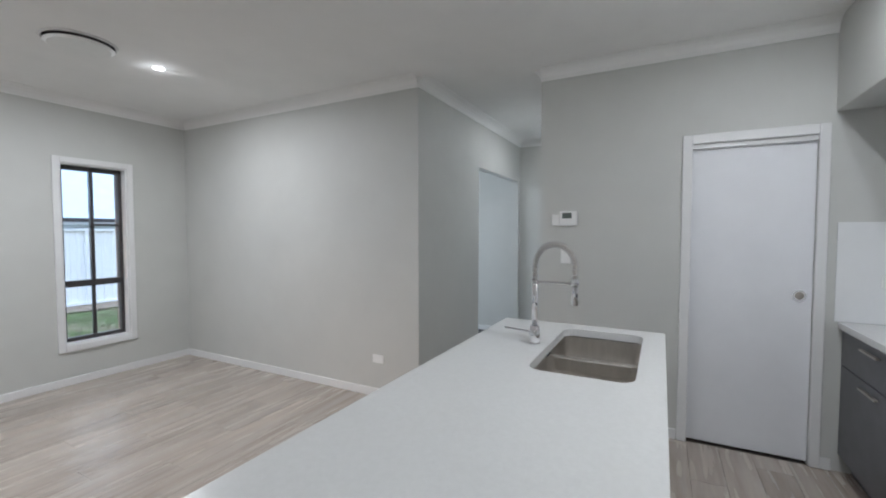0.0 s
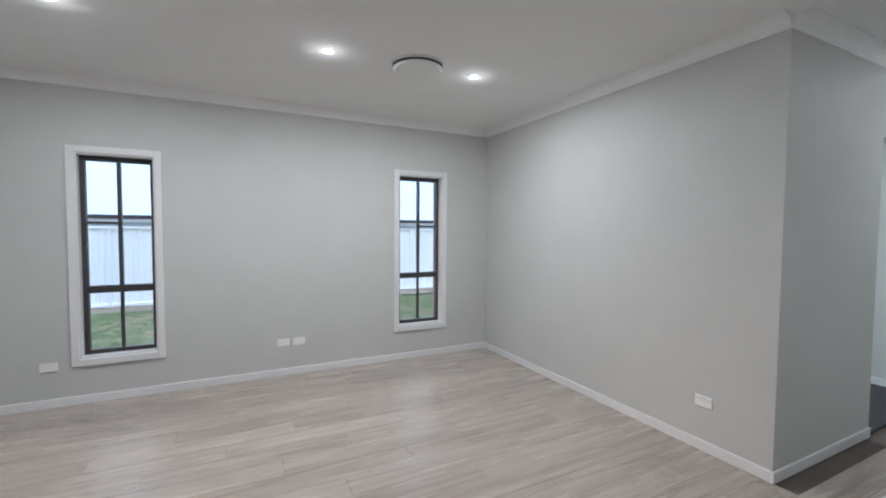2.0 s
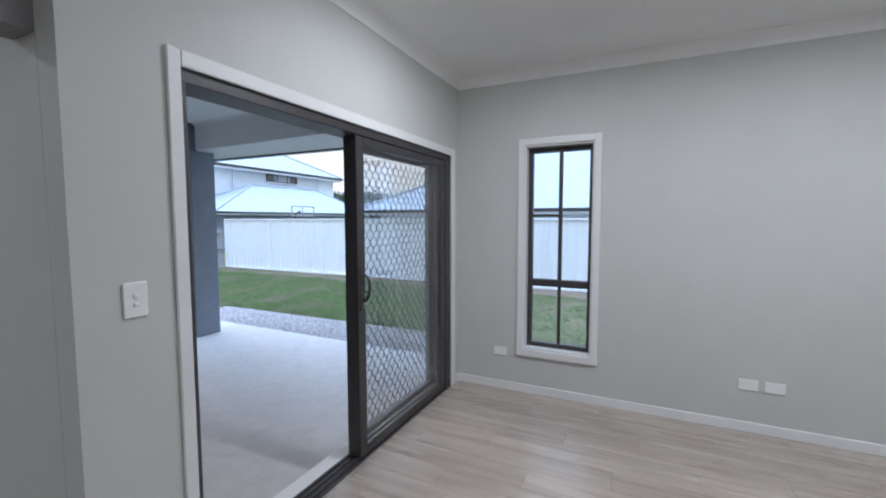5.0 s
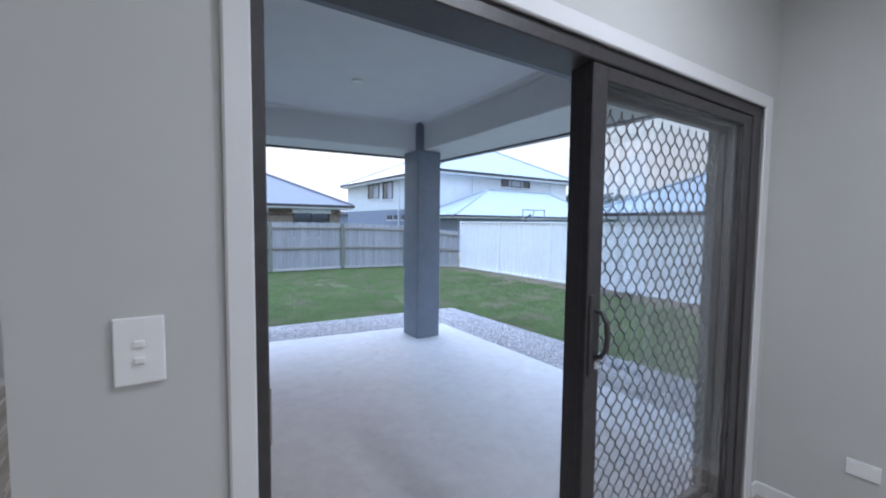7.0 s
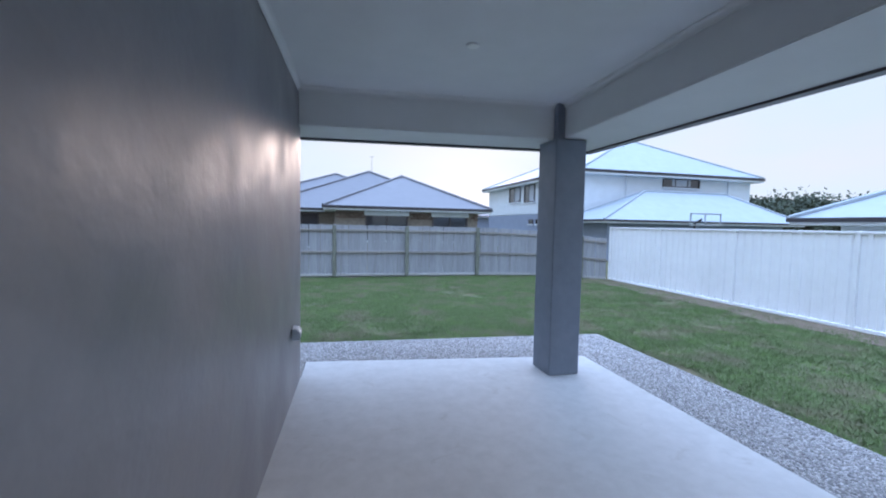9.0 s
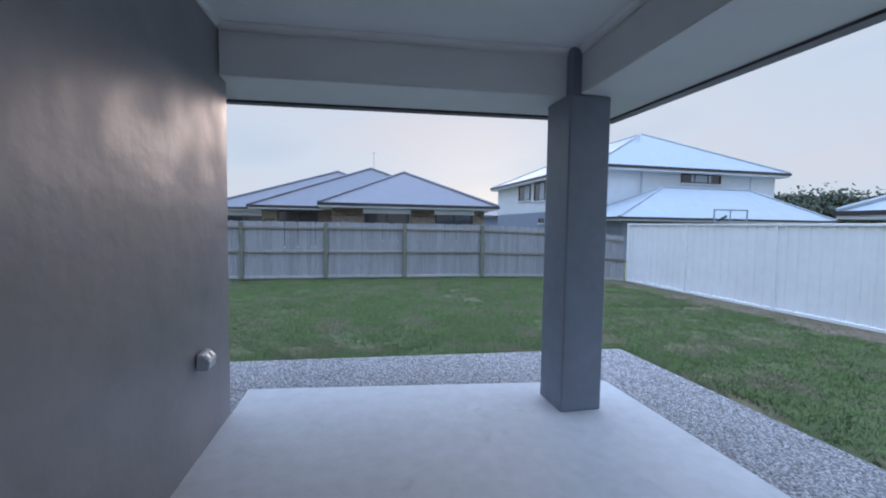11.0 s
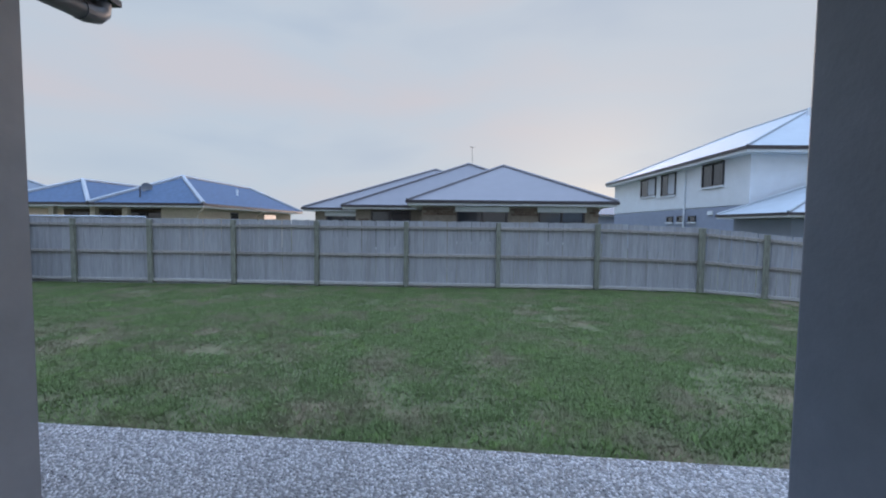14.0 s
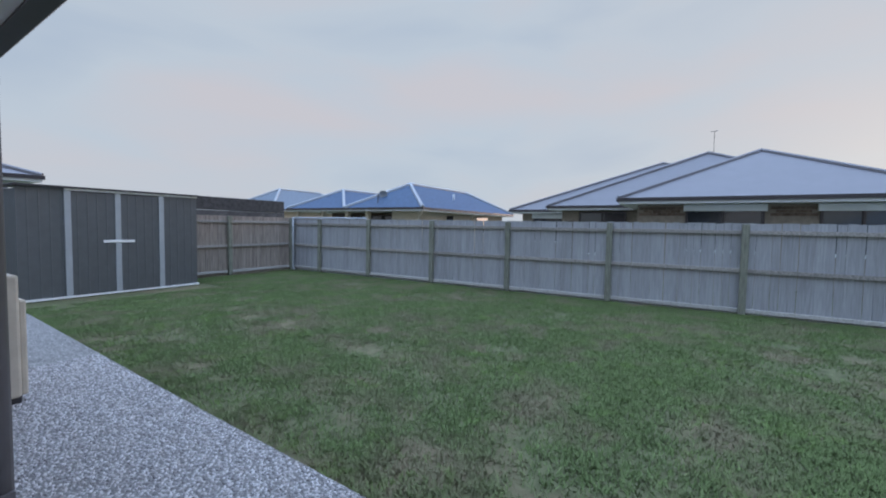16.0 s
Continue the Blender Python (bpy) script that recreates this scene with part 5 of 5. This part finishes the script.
hip_roof(two, "roof", (-38.9, -21.85, 11.75, 25.45, 4.92), [(-33.0, 18.6, 7.95), (-26.9, 18.6, 7.95)], ROOF_PALE, 0.26)
part("vent_pipe", rod(bmesh.new(), (-25.6, 17.4, 6.6), (-25.6, 17.4, 7.6), 0.12, 10), CLAD_WHITE, two)
house_window(two, -33.4, -31.2, 12.27, 12.33, 3.43, 4.65, "y-", 2, 0, (0.45, 0.95))
house_window(two, -30.45, -28.7, 12.27, 12.33, 3.3, 4.65, "y-", 2, 0, (0.45, 0.95))
house_window(two, -26.0, -24.2, 12.27, 12.33, 3.45, 4.65, "y-", 2)
house_window(two, -22.40, -22.32, 17.87, 20.7, 4.12, 4.68, "x", 3, 0, (0.25, 0.75))
for x in (-29.6, -28.4, -27.2):
    house_window(two, x, x + 0.7, 12.29, 12.35, 1.65, 2.0, "y-", 1)
part("vent_box", boxed(-25.4, -25.0, 12.25, 12.33, 2.0, 2.2), CLAD_WHITE, two)
for y in (15.2, 23.0):
    part("downpipe", rod(bmesh.new(), (-22.27, y, 2.4), (-22.27, y, 4.7), 0.05, 8), CLAD_WHITE, two)
part("downpipe", rod(bmesh.new(), (-27.6, 12.22, 0.0), (-27.6, 12.22, 4.7), 0.05, 8), CLAD_WHITE, two)
part("wall", boxed(-22.3, -19.0, 11.6, 23.5, GZ, 1.72), CLAD_GREY, two)
hip_roof(two, "roof", (-22.36, -18.3, 10.9, 24.2, 1.9), [(-21.5, 15.9, 3.70), (-21.5, 21.9, 3.70)], ROOF_PALE)

# low garage wing behind
garage = thing("far_garage", "low grey garage with brown roof between the houses", "garage")
part("wall", boxed(-52.0, -44.0, 6.0, 20.0, GZ, 2.3), CLAD_GREY, garage)
hip_roof(garage, "roof", (-52.5, -43.5, 5.5, 20.5, 2.5), [(-48.0, 11.0, 3.6), (-48.0, 15.0, 3.6)], ROOF_GREY)

# neighbour to the north, seen over the white fence
north = thing("north_house", "neighbouring house with pale steel hip roof beyond the white fence", "house")
part("wall", boxed(-7.5, 14.0, 9.9, 20.0, GZ, 1.75), CLAD_WHITE, north)
hip_roof(north, "roof", (-8.2, 15.0, 9.2, 21.5, 1.80), [(-2.3, 15.3, 4.8), (9.0, 15.3, 4.8)], ROOF_PALE)

# own neighbour to the south, behind the shed
south = thing("south_house", "neighbouring house with grey roof and dark gutter", "house")
part("wall", boxed(-7.9, 4.0, -26.0, -16.6, GZ, 2.2), CLAD_GREY, south)
hip_roof(south, "roof", (-8.45, 4.5, -26.5, -16.0, 2.44), [(-3.2, -21.2, 4.3), (-0.5, -21.2, 4.3)], ROOF_GREY)

# basketball backboard over the white fence
hoop = thing("basketball_hoop", "freestanding basketball backboard with pale grey frame", "basketball hoop", at=(-15.2, 13.9, LAWN_Z))
bm = bmesh.new()
for y0, y1, z0, z1 in ((-0.85, 0.85, 2.36, 2.42), (-0.85, 0.85, 1.86, 1.92), (-0.85, -0.79, 1.92, 2.36), (0.79, 0.85, 1.92, 2.36), (-0.05, 0.0, 1.92, 2.36)):
    box(bm, -0.02, 0.02, y0, y1, z0, z1)
part("frame", bm, SHED_TRIM, hoop)
board = part("board", boxed(-0.006, 0.006, -0.79, 0.79, 1.92, 2.36), GLASS, hoop)
board.visible_shadow = False
part("pole", rod(bmesh.new(), (-0.4, -0.2, 0), (-0.4, -0.2, 2.0), 0.05, 10), GUTTER, hoop)
part("arm", rod(bmesh.new(), (-0.4, -0.2, 1.95), (-0.02, -0.2, 2.15), 0.05, 8), GUTTER, hoop)
bm = tube(bmesh.new(), [(0.25 + 0.22 * math.cos(a), -0.3 + 0.22 * math.sin(a), 1.98) for a in np.linspace(0, 2 * math.pi, 20)], 0.012, 6)
part("ring", bm, GUTTER, hoop)

# ---- trees far behind ----


def tree(x, y, high, wide, seed):
    r = random.Random(seed)
    ob = thing("tree", "distant dark green eucalypt with an open crown", "tree", "far trees", (x, y, GZ))
    bm = rod(bmesh.new(), (0, 0, 0), (0.2, 0.1, high * 0.6), 0.22, 8, 0.1)
    clumps = []
    for _ in range(9):
        a = r.uniform(0, 2 * math.pi)
        tip = (wide * 0.42 * math.cos(a) * r.uniform(0.4, 1), wide * 0.42 * math.sin(a) * r.uniform(0.4, 1), high * r.uniform(0.55, 0.9))
        rod(bm, (0.12, 0.05, high * r.uniform(0.3, 0.5)), tip, 0.08, 6, 0.03)
        clumps.append(tip)
    part("trunk", bm, BARK, ob)
    verts, faces = [], []
    for c in clumps + clumps:
        size = wide * r.uniform(0.14, 0.26)
        off = Vector((r.gauss(0, wide * 0.08), r.gauss(0, wide * 0.08), r.gauss(0, high * 0.05)))
        for _ in range(240):
            p = Vector(c) + off + Vector((r.gauss(0, size), r.gauss(0, size), r.gauss(0, size * 0.55)))
            u = Vector((r.uniform(-1, 1), r.uniform(-1, 1), r.uniform(-1, 1))).normalized() * 0.19
            v = u.orthogonal() * r.uniform(0.4, 0.8)
            i = len(verts)
            verts += [p - u, p + v * 0.6, p + u, p - v * 0.6]
            faces.append((i, i + 1, i + 2, i + 3))
    data = bpy.data.meshes.new("crown")
    data.from_pydata(verts, [], faces)
    data.materials.append(LEAF)
    crown = new("crown", data)
    crown.parent = ob


for i, (x, y, hh, ww) in enumerate(((-30, 35.0, 4.5, 3.4), (-31, 38.2, 4.2, 4.0), (-30, 41.0, 4.8, 4.4), (-32, 44.0, 4.5, 4.2), (-30, 46.5, 4.7, 4.4), (-33, 50, 4.8, 4.6), (-31, 53.5, 5.0, 4.8))):
    tree(x, y, hh, ww, 40 + i)

# ---- ground and grass ----
bm = bmesh.new()
bmesh.ops.create_grid(bm, x_segments=70, y_segments=70, size=0.5)
for v in bm.verts:
    u, w = v.co.x * 2, v.co.y * 2
    v.co.x, v.co.y = -9 + math.copysign(abs(u) ** 3, u) * 900 + 12 * u, -2 + math.copysign(abs(w) ** 3, w) * 900 + 12 * w
    near = max(abs(v.co.x + 9), abs(v.co.y + 2))
    v.co.z = LAWN_Z - 0.018 + (0.006 * noise.noise((v.co.x * 0.7, v.co.y * 0.7, 3.0)) if near < 14 else -0.09)
structure("ground", bm, LAWN, "patchy lawn soil reaching to the horizon", "ground", True)

gen = np.random.default_rng(11)
N = 520000
gx, gy = gen.uniform(-13.35, -1.0, N), gen.uniform(-11.8, 6.65, N)
spare = (gx > -4) & (gen.uniform(0, 1, N) < 0.4)
gx[spare] = gen.uniform(-1.0, 8.0, spare.sum())
thin = np.array([noise.noise((x * 0.55, y * 0.55, 7.0)) for x, y in zip(gx, gy)])
fine_thin = np.array([noise.noise((x * 2.2, y * 2.2, 1.0)) for x, y in zip(gx, gy)])
on_lawn = ((gx < -5.52 + 0.0668 * (gy - 1.87)) & (gx < np.where(gy < -10.0, -9.9, 99))) | (gy > 1.9)
keep = on_lawn & (gen.uniform(-0.75, 0.25, N) < thin * 0.7 + fine_thin * 0.95 + 0.12)
BARE = [(-6.26, 4.82, 0.42), (-9.67, 4.97, 0.45), (-6.26, 3.50, 0.25), (-7.03, 1.90, 0.32), (-7.55, 2.10, 0.28), (-9.46, 3.55, 0.42), (-6.55, -1.35, 0.26), (-6.14, -2.79, 0.30),
        (-8.45, -8.99, 0.50), (-6.36, -4.08, 0.26), (-8.2, 4.3, 0.3), (-10.9, 5.3, 0.5)]
for px, py, pr in BARE:
    away = np.hypot((gx - px) / 1.0, (gy - py) / 1.35) / pr
    keep &= ~((away + 1.3 * fine_thin < 1.0) & (gen.uniform(0, 1, N) < 0.62))
bare = (gy > 5.75 + 0.5 * fine_thin) & (gen.uniform(0, 1, N) < 0.75)
keep &= ~bare
gx, gy, lush = gx[keep], gy[keep], thin[keep]
n = len(gx)
verts, faces = [], []
angle, height, bend = gen.uniform(0, 2 * math.pi, (n, 3)), gen.uniform(0.008, 0.021, (n, 3)) * (1 + 0.4 * lush[:, None]), gen.uniform(1.5, 3.6, (n, 3))
offset = gen.normal(0, 0.02, (n, 3, 2))
c, s = np.cos(angle), np.sin(angle)
bx, by = gx[:, None] + offset[..., 0], gy[:, None] + offset[..., 1]
wide = 0.0068
pts = np.stack([np.stack([bx - s * wide, by + c * wide, np.full_like(bx, LAWN_Z - 0.03)], -1), np.stack([bx + s * wide, by - c * wide, np.full_like(bx, LAWN_Z - 0.03)], -1),
                np.stack([bx + c * bend * height, by + s * bend * height, LAWN_Z + height], -1)], 2).reshape(-1, 3)
data = bpy.data.meshes.new("grass")
data.vertices.add(len(pts))
data.vertices.foreach_set("co", pts.ravel())
count = len(pts) // 3
data.loops.add(count * 3)
data.loops.foreach_set("vertex_index", np.arange(count * 3, dtype=np.int32))
data.polygons.add(count)
data.polygons.foreach_set("loop_start", np.arange(0, count * 3, 3, dtype=np.int32))
data.update()
data.materials.append(GRASS)
tagged(new("grass", data), "short patchy green lawn grass", "grass", "", "stuff")

bm = bmesh.new()
strip = [[], []]
for k in range(90):
    x = -12.2 + 0.22 * k
    strip[0].append(bm.verts.new((x, 5.92 + 0.34 * noise.noise((x * 0.9, 2.0, 0.0)) + 0.14 * noise.noise((x * 4.0, 1.0, 0.0)), LAWN_Z - 0.0105)))
    strip[1].append(bm.verts.new((x, 6.9, LAWN_Z - 0.006)))
for k in range(89):
    bm.faces.new((strip[0][k], strip[0][k + 1], strip[1][k + 1], strip[1][k]))
tagged(part("bare_soil", bm, EARTH), "bare brown earth strip along the foot of the white fence", "soil", "", "stuff")

# ---- pebbles set in the path ----
step = 0.0235
qx, qy = [a.ravel() for a in np.meshgrid(np.arange(-6.4, 0.0, step), np.arange(-6.0, 1.86, step * 0.9))]
qx, qy = qx + gen.uniform(-0.45, 0.45, len(qx)) * step, qy + gen.uniform(-0.45, 0.45, len(qx)) * step
west_side = qx > -5.555 + 0.0681 * (qy - 1.87)
slab_side = qx < np.where(qy < -2.40, -4.60, -5.035 + 0.1166 * (qy + 2.38))
north_side = qy > 1.03 - 0.0175 * (qx + 4.6)
on_path = west_side & (qy < 1.855) & (slab_side | north_side)
qx, qy = qx[on_path], qy[on_path]
n = len(qx)
spin, long_r, short_r, tall = gen.uniform(0, math.pi, n), gen.uniform(0.0088, 0.0165, n), gen.uniform(0.0065, 0.0105, n), gen.uniform(0.004, 0.0095, n)
rings = []
for share, lift in ((1.0, -0.25), (0.72, 0.72), (0.0, 1.0)):
    for k in range(6 if share else 1):
        a = k * math.pi / 3
        u, w = share * long_r * math.cos(a), share * short_r * math.sin(a)
        rings.append(np.stack([qx + u * np.cos(spin) - w * np.sin(spin), qy + u * np.sin(spin) + w * np.cos(spin), PATH_Z + lift * tall], -1))
pts = np.stack(rings, 1).reshape(-1, 3)
tri = [t for k in range(6) for t in ((k, (k + 1) % 6, 6 + (k + 1) % 6), (k, 6 + (k + 1) % 6, 6 + k), (6 + k, 6 + (k + 1) % 6, 12))]
index = (np.arange(n)[:, None, None] * 13 + np.array(tri)[None]).reshape(-1)
data = bpy.data.meshes.new("pebbles")
data.vertices.add(len(pts))
data.vertices.foreach_set("co", pts.ravel())
data.loops.add(len(index))
data.loops.foreach_set("vertex_index", index.astype(np.int32))
data.polygons.add(len(index) // 3)
data.polygons.foreach_set("loop_start", np.arange(0, len(index), 3, dtype=np.int32))
data.polygons.foreach_set("use_smooth", np.ones(len(index) // 3, dtype=bool))
data.update()
data.materials.append(PEBBLE)
tagged(new("pebbles", data), "grey and pale river pebbles set in the path", "pebbles", "", "stuff")

# ---- floor planks ----
PW, PL = 0.182, 1.22
plank_meshes = {}


def plank(x0, x1, y0, y1):
    key = (round(x1 - x0, 3), round(y1 - y0, 3))
    if key not in plank_meshes:
        bm = boxed(0.0006, key[0] - 0.0006, 0.0006, key[1] - 0.0006, -0.012, 0.0)
        plank_meshes[key] = mesh_of("plank", bm, PLANK)
    ob = new("plank", plank_meshes[key])
    ob.parent = floor
    ob.location = (x0, y0, 0.0)


row = 0
y = 0.0
rest = bmesh.new()
while y > BACK_Y + 0.01:
    ylow = max(y - PW, BACK_Y)
    xa = -0.018
    right = EAST if y > PART_Y else (HALL_END if y > -4.066 else PANTRY_X)
    x = xa - PL * ((row * 0.37) % 1.0)
    while x < right - 0.02:
        a, b = max(x, xa), min(x + PL, right)
        if b - a > 0.02:
            plank(a, b, ylow, y)
        x += PL
    if y < -2.84:
        box(rest, WEST_X - 0.1, -0.02, ylow + 0.0006, y - 0.0006, -0.012, 0.0)
    y -= PW
    row += 1
tagged(part("plank_rest", rest, PLANK, floor), kind="stuff")
